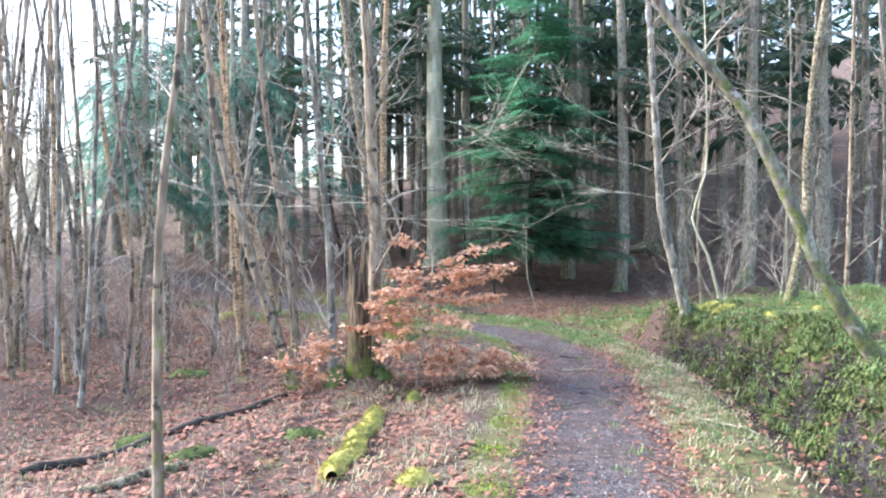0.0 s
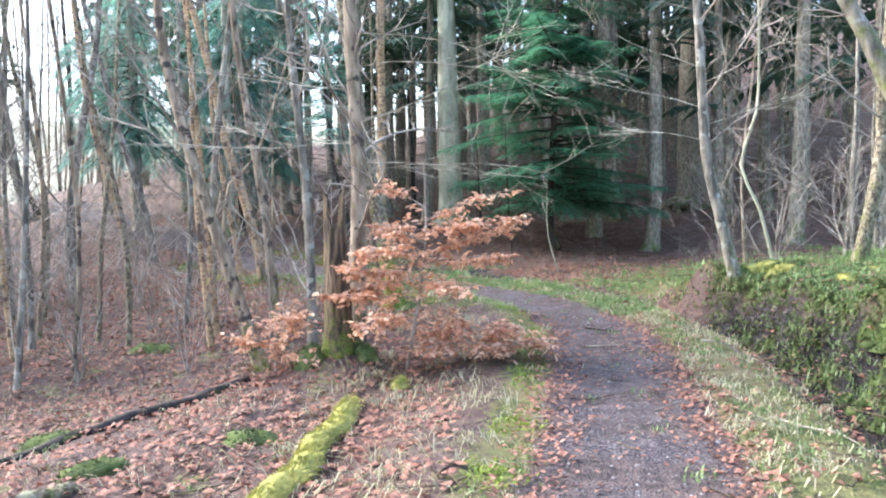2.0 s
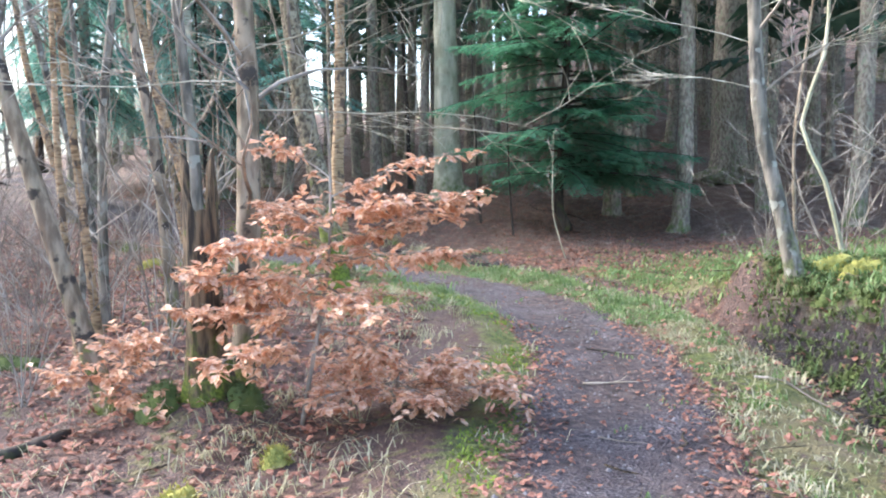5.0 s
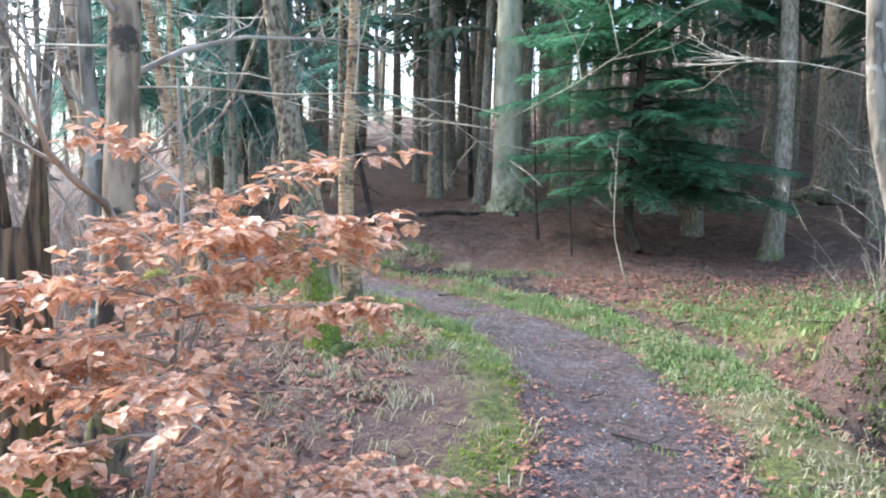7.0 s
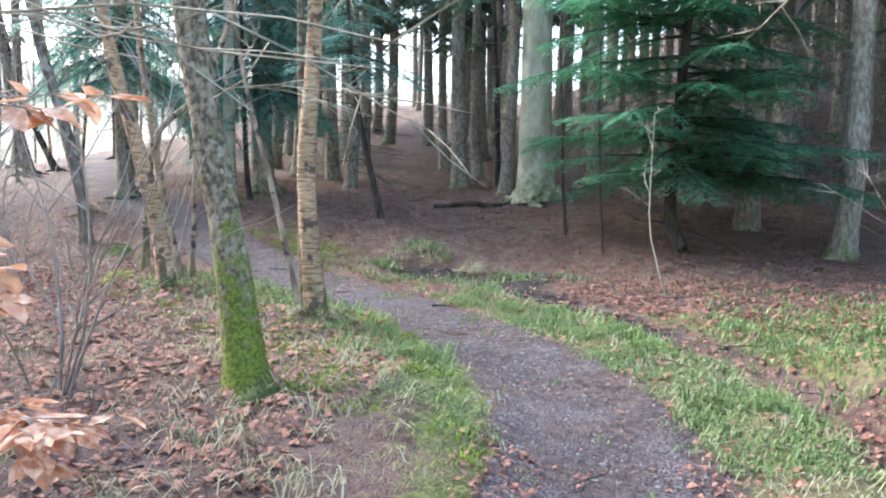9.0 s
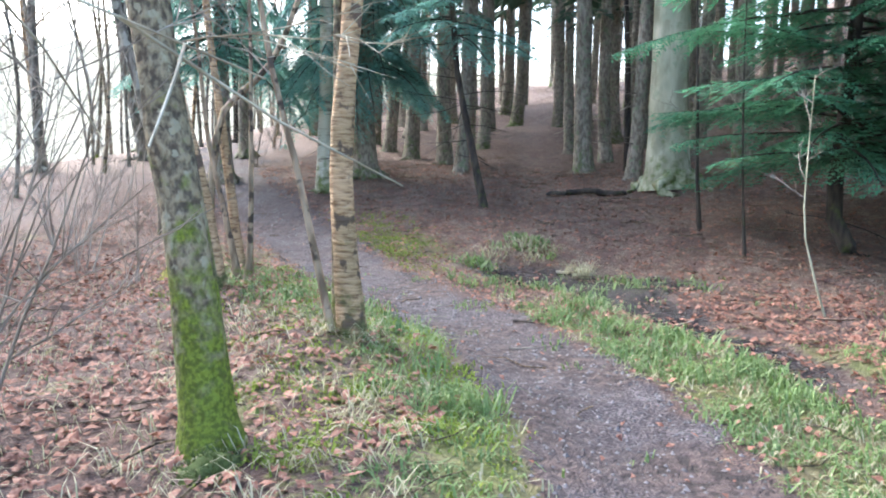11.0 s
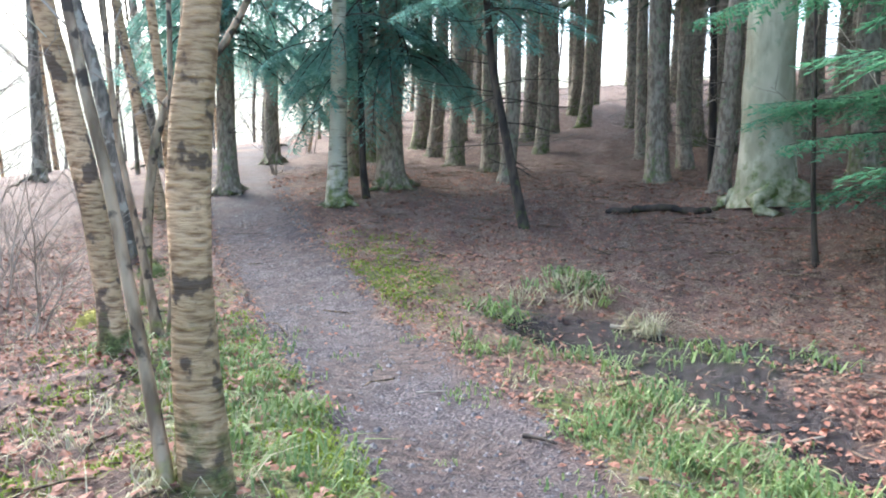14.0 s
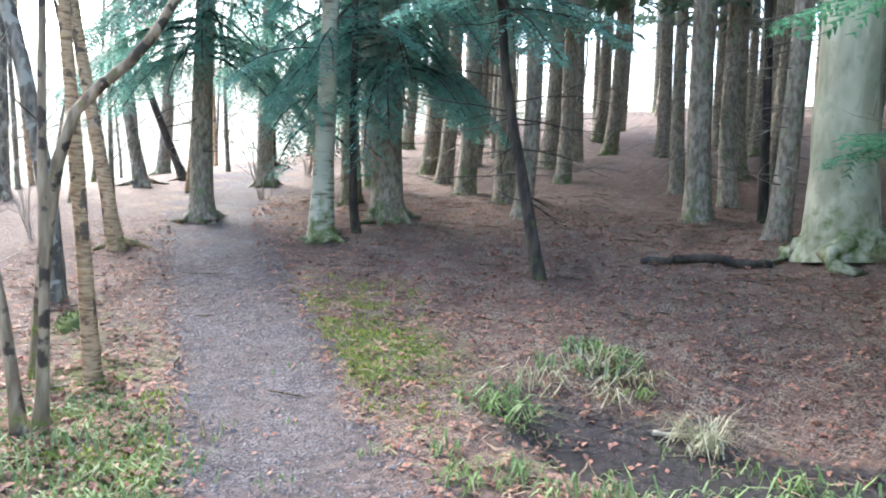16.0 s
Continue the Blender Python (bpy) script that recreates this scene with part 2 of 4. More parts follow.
def lie(x, y, s=None):
    """The ground's height."""
    x, y = np.atleast_1d(np.asarray(x, float)), np.atleast_1d(np.asarray(y, float))
    s = across(x, y) if s is None else s
    z = np.interp(y, [-10, 0, 3, 7, 11, 15, 18, 20, 21.5, 23, 24.5, 27, 30, 40, 60, 90, 200],
                  [0, -.02, -.1, -.09, -.07, -.02, .05, .12, .4, .68, .96, 1.22, 1.5, 2.9, 6, 8, 9])
    early = 1 - step(11, 13, y)
    low = 1 - step(19.5, 22, y)
    # on the left a verge that falls to the wood's floor
    left = -np.minimum(s, 0)
    z = z + 0.1 * bump(1.5, left, 0.8) * (1 - early) * low
    z = z - low * (0.24 * step(1.1, 2.4, left) * early + 0.45 * step(3.0, 7.0, left)) * (1 - step(9, 16, left))
    z = z + 0.28 * np.exp(-((x + 1.0) ** 2 + (y - 10.6) ** 2) / 0.55)
    z = z + 0.12 * np.exp(-((x + 1.05) ** 2 + (y - 16.15) ** 2) / 0.3)
    # on the right a ditch and a bank
    right = np.maximum(s, 0)
    bank = 1 - step(13.6, 16.6, y)
    torn = right + 0.2 * rough(x, y, 1.5, 21) + 0.07 * rough(x, y, 0.5, 22)
    z = z - low * (0.27 - 0.14 * step(13, 15, y)) * bump(1.85, right, 0.33)
    z = z + low * bank * ((0.55 + 0.14 * rough(x, y, 1.9, 23)) * step(1.98, 2.4, torn) + 0.1 * bump(3.0, right, 0.7))
    z = z + low * 0.09 * np.minimum(np.maximum(right - 2.9, 0), 12)
    z = z + step(2, 14, x) * step(20, 26, y) * 0.8
    z = z - 0.22 * np.exp(-((x + 0.3) ** 2 / 1.6 + (y - 20.9) ** 2 / 0.5)) - 0.4 * np.exp(-((x + 7.5) ** 2 + (y - 16) ** 2) / 14)
    z = z + step(-6, 8, x) * 0.16 * np.clip(y - 27, 0, 70) + 0.13 * np.clip(x - 12, 0, 60) * step(8, 20, y)
    # beyond the crest the land falls away
    z = z - 0.5 * np.maximum(0, -15.5 - x) * step(0, 6, -15.5 - x) * (1 - step(30, 60, -15.5 - x)) - 15 * step(30, 60, -15.5 - x)
    off = step(0.35, 0.9, np.abs(s))
    z = z + off * (0.035 * rough(x, y, 1.6, 3) + 0.018 * rough(x, y, 0.6, 4)) + 0.008 * rough(x, y, 0.5, 5) + 0.15 * rough(x, y, 9, 6) * step(3.5, 8, np.abs(s))
    return z - 0.03 * (1 - step(0.2, 0.55, np.abs(s)))


def ground_at(x, y):
    return float(lie(x, y)[0])


# ---- mesh tools ----
class Shape:
    """Gathers rings and faces, and becomes one mesh."""

    def __init__(self):
        self.v, self.f, self.m, self.moss = [], [], [], []

    def tube(self, pts, radii, sides=6, mat=0, moss=None, wobble=0.0, rng=random, tip=True):
        base = len(self.v)
        pts = [Vector(p) for p in pts]
        for i, p in enumerate(pts):
            d = (pts[min(i + 1, len(pts) - 1)] - pts[max(i - 1, 0)])
            d = d.normalized() if d.length > 1e-6 else Vector((0, 0, 1))
            a = d.orthogonal().normalized() if abs(d.z) < 0.9 else Vector((1, 0, 0)).cross(d).cross(d).normalized() * -1
            b = d.cross(a)
            for k in range(sides):
                t = 2 * math.pi * k / sides
                r = radii[i] * (1 + (wobble * rng.uniform(-1, 1) if wobble else 0))
                self.v.append(p + a * (r * math.cos(t)) + b * (r * math.sin(t)))
                self.moss.append(moss[i] if moss else 0.0)
        for i in range(len(pts) - 1):
            for k in range(sides):
                k2 = (k + 1) % sides
                self.f.append((base + i * sides + k, base + i * sides + k2, base + (i + 1) * sides + k2, base + (i + 1) * sides + k))
                self.m.append(mat)
        if tip:
            self.f.append(tuple(base + (len(pts) - 1) * sides + k for k in range(sides)))
            self.m.append(mat)

    def face(self, pts, mat=0):
        base = len(self.v)
        self.v += [Vector(p) for p in pts]
        self.moss += [0.0] * len(pts)
        self.f.append(tuple(range(base, base + len(pts))))
        self.m.append(mat)

    def strip(self, rows, mat=0):
        """Faces between rows of equally many points."""
        base, w = len(self.v), len(rows[0])
        for r in rows:
            self.v += [Vector(p) for p in r]
        self.moss += [0.0] * (w * len(rows))
        for i in range(len(rows) - 1):
            for k in range(w - 1):
                a = base + i * w + k
                self.f.append((a, a + 1, a + w + 1, a + w))
                self.m.append(mat)

    def made(self, name, mats, smooth=True):
        me = bpy.data.meshes.new(name)
        me.from_pydata(self.v, [], self.f)
        for m in mats:
            me.materials.append(m)
        me.polygons.foreach_set("material_index", self.m)
        me.polygons.foreach_set("use_smooth", [smooth] * len(self.f))
        a = me.attributes.new("moss", "FLOAT", "POINT")
        a.data.foreach_set("value", self.moss)
        me.update()
        return me


def child(name, me, parent, label=""):
    ob = new(name, me)
    ob.parent = parent
    return tagged(ob, label)


def bend(p, d, length, n, rng, wob, lift=0.0):
    """A wandering line of n pieces from p along d."""
    p, d = Vector(p), Vector(d).normalized()
    out = [p.copy()]
    for i in range(n):
        d = (d + Vector((rng.uniform(-wob, wob), rng.uniform(-wob, wob), rng.uniform(-wob, wob) + lift))).normalized()
        p = p + d * (length / n)
        out.append(p.copy())
    return out


def any_way(rng, up=0.3):
    a = rng.uniform(0, 6.283)
    return Vector((math.cos(a), math.sin(a), up)).normalized()


def grow(sh, p, d, length, r, depth, rng, wob=0.22, lift=0.03, kids=4):
    """A branch with its side branches and twigs."""
    n = 5 if depth > 1 else (3 if depth == 1 else 2)
    line = bend(p, d, length, n, rng, wob, lift)
    sh.tube(line, [r * (1 - 0.8 * i / n) + 0.0012 for i in range(n + 1)], 4 if r > 0.012 else 3, 0, tip=False)
    if depth:
        for k in range(kids):
            f = rng.uniform(0.2, 0.98)
            i = min(int(f * n), n - 1)
            q = line[i].lerp(line[i + 1], f * n - i)
            dd = (line[i + 1] - line[i]).normalized()
            side = (dd + any_way(rng, rng.uniform(-0.4, 0.7)) * rng.uniform(0.6, 1.2)).normalized()
            grow(sh, q, side, length * rng.uniform(0.28, 0.6), max(r * 0.45, 0.0025), depth - 1, rng, wob * 1.15, lift, kids)


def along(pts, f):
    n = len(pts) - 1
    i = min(int(f * n), n - 1)
    return pts[i].lerp(pts[i + 1], f * n - i), (pts[i + 1] - pts[i]).normalized()


def trunk_line(pts, height, rng, wander=0.05, fine=0.28):
    """Fine points along a trunk through pts that goes on up to the height."""
    pts = [Vector(p) for p in pts]
    g = ground_at(pts[0].x, pts[0].y)
    pts[0].z = g - 0.08
    d = (pts[-1] - pts[-2]).normalized()
    d = Vector((d.x * 0.6, d.y * 0.6, max(d.z, 0.6))).normalized()
    while pts[-1].z - g < height:
        d = (d + Vector((rng.uniform(-wander, wander), rng.uniform(-wander, wander), 0.05))).normalized()
        pts.append(pts[-1] + d * 0.9)
    out = [Vector((*p,)) for p in line_of([tuple(p) for p in pts], fine)]
    return out


def upright(name, label, category, pts, dia, height, mat, seed, branches=10, low=0.25, reach=1.6, moss=0.0, moss_to=1.0, sides=10,
            flare=0.35, group="", roots=0, depth=2, kids=4, lift=0.03, taper=0.75, bark_label="", limbs=()):
    """A leafless tree: trunk through pts, spreading root feet, branches with twigs; limbs: (height, way, length)."""
    rng = random.Random(seed)
    line = trunk_line(pts, height, rng)
    base = line[0].copy()
    top = line[-1].z - base.z
    rad, ms = [], []
    for p in line:
        hgt = p.z - base.z
        rad.append(dia / 2 * (1 - taper * hgt / top) * (1 + flare * math.exp(-hgt / 0.22)) * (1 + 0.05 * rng.uniform(-1, 1)))
        ms.append(max(0.0, moss * (1.05 - hgt / moss_to)) if moss_to else 0)
    sh = Shape()
    loc = [p - base for p in line]
    sh.tube(loc, rad, sides, 0, ms, 0.07, rng)
    for k in range(roots):
        a = 6.283 * (k + rng.uniform(-0.3, 0.3)) / roots
        w = Vector((math.cos(a), math.sin(a), 0))
        run = []
        for j in range(6):
            q = w * (dia * (0.25 + 0.42 * j * rng.uniform(0.85, 1.15))) + Vector((-w.y, w.x, 0)) * dia * 0.1 * j * rng.uniform(-1, 1)
            q.z = ground_at(base.x + q.x, base.y + q.y) - base.z + dia * (0.42 - 0.1 * j)
            run.append(q)
        sh.tube(run, [dia * (0.26 - 0.042 * j) for j in range(6)], 7, 0, [moss * 0.9] * 6, 0.1, rng)
    top_ob = new(name, None)
    top_ob.location = base
    tagged(top_ob, label, category, group)
    child("trunk", sh.made("trunk", [mat]), top_ob, bark_label)
    if branches:
        br = Shape()
        for k in range(branches):
            f = low + (1 - low) * (k + rng.random()) / branches
            q, d = along(loc, min(f, 0.99))
            w = (any_way(rng, rng.uniform(0.1, 0.9)) + d * 0.3).normalized()
            grow(br, q, w, reach * rng.uniform(0.5, 1.2) * (1.15 - 0.6 * f), max(dia * 0.115 * (1.1 - f), 0.005), depth, rng, 0.22, lift, kids)
        tagged(child("branches", br.made("branches", [M_TWIG]), top_ob), kind="stuff")
    if limbs:
        br = Shape()
        for hgt, way, ln in limbs:
            q, _ = along(loc, min(hgt / top, 0.97))
            grow(br, q, way, ln, 0.0075, 2, rng, 0.17, -0.01, 5)
        tagged(child("limb", br.made("limb", [M_LIGHTTWIG]), top_ob, "long thin pale lichen-covered branches"), kind="stuff")
    return top_ob


def bough(sh, stem, p, d, length, rng, droop, gap=0.07, spray=0.42, fine=True, mat=0, needle=1.0):
    """One evergreen bough: a drooping axis with side sprays of needles lying nearly flat, their tips hanging."""
    n = 7 if fine else 4
    line = [Vector(p)]
    d = Vector(d).normalized()
    for i in range(n):
        d = (d + Vector((rng.uniform(-.08, .08), rng.uniform(-.08, .08), -droop / n + rng.uniform(-.05, .05)))).normalized()
        line.append(line[-1] + d * (length / n))
    stem.tube(line, [0.004 + 0.011 * length * (1 - i / n) for i in range(n + 1)], 4 if fine else 3, 0, tip=False)
    count = max(5, int(length / gap))
    for k in range(count):
        f = 0.12 + 0.88 * k / (count - 1)
        q, ax = along(line, min(f, 0.999))
        sidew = ax.cross(Vector((0, 0, 1))).normalized()
        for sgn in (-1, 1):
            ln = spray * length ** 0.5 * (1.08 - f) ** 0.7 * rng.uniform(0.6, 1.1) + 0.05
            w = (sidew * sgn + ax * rng.uniform(0.5, 0.95) + Vector((0, 0, rng.uniform(-0.3, 0.12) - droop * 0.15))).normalized()
            if not fine:
                nn = w.cross(Vector((0, 0, 1))).normalized() * ln * 0.17
                sh.strip([(q - nn * 0.5, q + nn * 0.5), (q + w * ln * 0.5 - nn, q + w * ln * 0.5 + nn + Vector((0, 0, -0.03))), (q + w * ln + Vector((0, 0, -ln * 0.2)), q + w * ln + Vector((0, 0, -ln * 0.22)))], mat)
                continue
            steps = max(3, int(ln / 0.052))
            flat = w.cross(Vector((0, 0, 1))).normalized()
            for j in range(steps):
                g = (j + 0.5) / steps
                c = q + w * (ln * g) + Vector((0, 0, -ln * 0.28 * g * g))
                for s2 in (-1, 1):
                    tip = c + (flat * s2 * 0.62 + w * 0.75 + Vector((0, 0, rng.uniform(-0.35, 0.2)))).normalized() * needle * rng.uniform(0.08, 0.13) * (1.15 - 0.45 * g)
                    nb = w * needle * rng.uniform(0.018, 0.03)
                    sh.face((c - nb, tip, c + nb), mat)


def evergreen(name, label, pts, dia, height, first, last, reach, count, seed, bark_mat, needles, droop=0.55, fine=True, flare=0.4, roots=0,
              gap=0.07, moss=0.3, group="", aim=None, dead=0, spray=0.42, shared=False, crowd=1.0, needle=1.0):
    """A conifer: straight trunk, drooping boughs from first to last metres up, dead twigs below."""
    rng = random.Random(seed)
    line = trunk_line(pts, height, rng, 0.012, 0.44)
    base = line[0].copy()
    loc = [p - base for p in line]
    top = loc[-1].z
    sh = Shape()
    sh.tube(loc, [dia / 2 * (1 - 0.8 * p.z / top) * (1 + flare * math.exp(-p.z / 0.25)) for p in loc], 9 if shared else 12, 0, [moss * max(0, 1.1 - p.z / 0.9) for p in loc], 0.05, rng)
    for k in range(roots):
        a = 6.283 * (k + rng.uniform(-0.3, 0.3)) / roots
        w = Vector((math.cos(a), math.sin(a), 0))
        run = []
        for j in range(6):
            q = w * (dia * (0.28 + 0.19 * j * rng.uniform(0.85, 1.15))) + Vector((-w.y, w.x, 0)) * dia * 0.09 * j * rng.uniform(-1, 1)
            q.z = (0 if shared else ground_at(base.x + q.x, base.y + q.y) - base.z) + dia * (0.35 - 0.085 * j)
            run.append(q)
        sh.tube(run, [dia * (0.24 - 0.04 * j) for j in range(6)], 7, 0, [moss] * 6, 0.1, rng)
    ob = new(name, None)
    ob.location = base
    tagged(ob, label, "conifer", group)
    child("trunk", sh.made("trunk", [bark_mat]), ob)
    fol, stem = Shape(), Shape()
    for k in range(count):
        f = ((k + rng.random()) / count) ** crowd
        zz = first + (last - first) * f
        q, _ = along(loc, min(zz / top, 0.995))
        a = rng.uniform(0, 6.283) if aim is None else rng.gauss(aim, 0.9)
        w = Vector((math.cos(a), math.sin(a), rng.uniform(-0.05, 0.3)))
        bough(fol, stem, q, w, reach * rng.uniform(0.65, 1.1) * (1 - 0.6 * zz / top if zz / top > 0.5 else 0.95), rng, droop, gap, spray, fine, 0, needle)
    for k in range(dead):
        q, _ = along(loc, rng.uniform(0.8, max(first, 1.5)) / top)
        grow(stem, q, any_way(rng, rng.uniform(-0.3, 0.15)), rng.uniform(0.4, 1.3), 0.01, 1, rng, 0.2, -0.02, 2)
    tagged(child("branches", stem.made("branches", [M_DEADTWIG if shared else M_DARK]), ob), kind="stuff")
    tagged(child("foliage", fol.made("foliage", [needles], False), ob), kind="stuff")
    return ob


# ---- ground and path ----
def spread(fine_a, fine_b, gap, far_a, far_b, growth=1.16):
    """Coordinates close together from fine_a to fine_b, and wider and wider beyond."""
    mid = list(np.arange(fine_a, fine_b + gap / 2, gap))
    g, v = gap, fine_b
    while v < far_b:
        g = min(g * growth, 60)
        v += g
        mid.append(v)
    g, v, left = gap, fine_a, []
    while v > far_a:
        g = min(g * growth, 60)
        v -= g
        left.append(v)
    return np.array(left[::-1] + mid)


def fields(x, y, s):
    """What covers the ground: trodden soil, turf, mud, conifer needles."""
    wob = 0.12 * rough(x, y, 1.1, 11)
    wide = 0.52 + 0.25 * step(19, 23, y) + wob
    trodden = 1 - step(wide - 0.12, wide + 0.18, np.abs(s))
    patch = rough(x, y, 0.9, 12) * 0.5 + 0.5
    patch2 = rough(x, y, 2.3, 13) * 0.5 + 0.5
    near = 1 - step(20, 22, y)
    strip_l = bump(0.8, -s, 0.17) * (1 - step(17.5, 19, y)) * 0.85
    verge_l = step(-2.6, -1.2, s) * (s < 0) * (0.28 + 0.5 * patch * step(12.5, 15, y)) * near
    strip_r = step(0.5, 0.75, s) * (1 - step(1.5, 1.75, s)) * (0.55 + 0.4 * patch) * (1 - step(-0.6, 0.9, -x) * step(18, 19.5, y)) * near
    bank_r = step(1.95, 2.3, s) * (1 - step(15, 17, s)) * (1 - step(17.5, 18.8, y)) * step(4.5, 7, y) * (0.32 + 0.2 * step(11.5, 13, y) + 0.45 * patch2)
    moss_in = np.exp(-((x + 3.1) ** 2 / 0.8 + (y - 20.9) ** 2 / 0.35)) * 1.0
    hummock = 0.55 * step(0.72, 0.9, patch * 0.6 + patch2 * 0.4) * (s < -2) * near
    turf = np.clip(strip_l + verge_l + strip_r + bank_r + moss_in + hummock, 0, 1) * (1 - trodden)
    mud = np.clip(1.5 * np.exp(-((x + 0.35) ** 2 / 2.2 + (y - 20.25 + 0.15 * (x + 0.4)) ** 2 / 0.3)) + 0.95 * bump(1.98 - 0.2 * rough(x, y, 1.5, 21), s, 0.38) * (x > -0.5) * near * step(4, 7, y) * (1 - 0.8 * step(12.8, 14.3, y) * (1 - step(16.5, 17.8, y))), 0, 1)
    needles = np.clip(step(18.5, 20.5, y) * step(-8, -3, x) + step(23, 26, y), 0, 1)
    return trodden, turf, mud, needles


def make_ground():
    xs, ys = spread(-4.5, 5.0, 0.095, -420, 420), spread(3.0, 24.0, 0.095, -400, 900)
    gx, gy = np.meshgrid(xs, ys)
    x, y = gx.ravel(), gy.ravel()
    s = across(x, y)
    z = lie(x, y, s)
    data = fields(x, y, s)
    w = len(xs)
    i = np.arange(len(x)).reshape(len(ys), w)
    quads = np.stack([i[:-1, :-1], i[:-1, 1:], i[1:, 1:], i[1:, :-1]], -1).reshape(-1, 4)
    on_path = (np.abs(s[quads]).max(axis=1) < 0.62) & (y[quads].max(axis=1) < 26)
    verts = np.stack([x, y, z], 1)
    for name, keep, label, cat in (("ground", ~on_path, "woodland floor of brown leaf litter, needles, moss and turf", "ground"),
                                   ("path", on_path, "narrow trodden footpath of dark damp gritty soil", "path")):
        used, inv = np.unique(quads[keep], return_inverse=True)
        me = bpy.data.meshes.new(name)
        me.from_pydata(verts[used].tolist(), [], inv.reshape(-1, 4).tolist())
        for key, d in zip(("trodden", "turf", "mud", "needles"), data):
            me.attributes.new(key, "FLOAT", "POINT").data.foreach_set("value", d[used].astype(np.float32))
        me.polygons.foreach_set("use_smooth", [True] * len(me.polygons))
        me.materials.append(M_GROUND)
        tagged(new(name, me), label, cat, kind="structure")


make_ground()



def far_hill():
    """A pale pasture slope across the valley, beyond the wood's open edge."""
    sh = Shape()
    rows = []
    for i in range(9):
        row = []
        for k in range(49):
            a = radians(-5 + 150 * k / 48)
            r = 85 + 17 * i
            z = -17 + 5.4 * i + 2.2 * math.sin(a * 5 + i * 0.4) * i / 8
            row.append((-r * math.sin(a), 20 + r * math.cos(a), z))
        rows.append(row)
    sh.strip(rows)
    tagged(new("backdrop", sh.made("backdrop", [M_FIELD])), "pale pasture hillside across the valley", "hillside", kind="structure")


far_hill()

# ---- leafless trees beside the first stretch of the path ----
BARE = "leafless trees"
upright("sapling", "pale thin sapling with mossy patches and leafless twigs", "tree",
        [(-1.85, 5.33, 0), (-1.87, 5.36, 1.2), (-1.8, 5.28, 2.0), (-1.72, 5.3, 2.7)], 0.08, 6, M_HAZEL, 5, 9, 0.4, 1.5, 0.3, 4.0, 8, group=BARE)
upright("tree", "leaning grey-brown tree with flaking bark and bare branches", "tree",
        [(-1.95, 10.9, 0), (-2.35, 11.0, 0.75), (-2.8, 11.1, 2.1), (-3.1, 11.2, 3.2)], 0.16, 8, M_HAZEL, 6, 13, 0.2, 2.0, 0.7, 0.9, group=BARE)
upright("tree", "slender leaning grey tree with bare twigs", "tree",
        [(-2.35, 13.2, 0), (-2.5, 13.25, 1.4), (-2.72, 13.3, 2.7), (-2.85, 13.35, 3.5)], 0.14, 9, M_HAZEL, 7, 14, 0.12, 2.0, 0.4, 0.8, group=BARE)
upright("tree", "slender dark grey tree with bare tangled twigs", "tree",
        [(-1.6, 11.9, 0), (-1.65, 11.95, 1.4), (-1.75, 12.0, 2.4), (-1.85, 12.05, 3.4)], 0.13, 9, M_GREY, 8, 18, 0.08, 1.8, 0.5, 0.8, group=BARE)
upright("tree", "straight grey tree with lichen-blotched bark", "tree",
        [(-0.95, 10.95, 0), (-0.91, 11.04, 1.51), (-0.93, 11.1, 2.29), (-0.98, 11.17, 3.07)], 0.2, 10, M_HAZEL, 9, 24, 0.12, 2.0, 0.6, 0.8, group=BARE, lift=0.0,
        limbs=((1.9, (1, -0.1, 0.12), 2.2), (2.3, (1, 0.25, 0.1), 2.5), (2.8, (0.9, -0.3, 0.1), 2.3), (2.1, (-1, -0.2, 0.15), 2.0), (2.6, (-0.9, 0.1, 0.1), 2.2), (3.2, (1, 0, 0.1), 2.4)))
upright("tree", "thin grey tree with green algae at its foot", "tree",
        [(-7.4, 17.8, 0), (-7.48, 17.9, 1.6), (-7.06, 18.2, 4.6)], 0.2, 10, M_GREY, 12, 12, 0.15, 2.0, 0.7, 0.7, group=BARE)
upright("tree", "slim grey-brown tree with mossy foot on the bank", "tree",
        [(4.0, 13.4, 0), (3.8, 13.5, 1.3), (3.62, 13.56, 2.17), (3.56, 13.67, 3.5)], 0.17, 9, M_GREY, 13, 20, 0.2, 1.9, 0.6, 0.6, group=BARE, lift=0.0,
        limbs=((2.0, (-1, -0.2, 0.35), 1.5), (2.4, (-0.9, 0.3, 0.45), 1.8), (2.2, (1, -0.3, 0.4), 1.6), (2.9, (-1, 0, 0.3), 1.7), (2.7, (0.8, 0.2, 0.4), 1.7)))
upright("sapling", "thin crooked whitish sapling with bare twigs", "tree",
        [(5.0, 14.6, 0), (4.75, 14.7, 1.45), (4.5, 14.8, 2.1), (4.75, 14.85, 2.9), (4.8, 14.9, 3.7)], 0.06, 6, M_PALE, 14, 14, 0.1, 1.5, 0.1, 0.5, 7, group=BARE)
upright("tree", "dark slim tree on the mossy bank", "tree",
        [(5.77, 13.65, 0), (6.07, 13.7, 2.1), (6.11, 13.75, 3.0)], 0.19, 9, M_MOSSY, 15, 14, 0.2, 2.2, 0.4, 1.5, group=BARE)
upright("tree", "leaning tree with cushions of bright moss", "tree",
        [(4.0, 7.38, 0), (3.55, 7.42, 1.1), (3.09, 7.49, 2.15), (2.77, 7.62, 2.89), (2.1, 7.7, 3.75)], 0.15, 6, M_GREY, 16, 9, 0.35, 1.6, 0.7, 7.0, group=BARE)

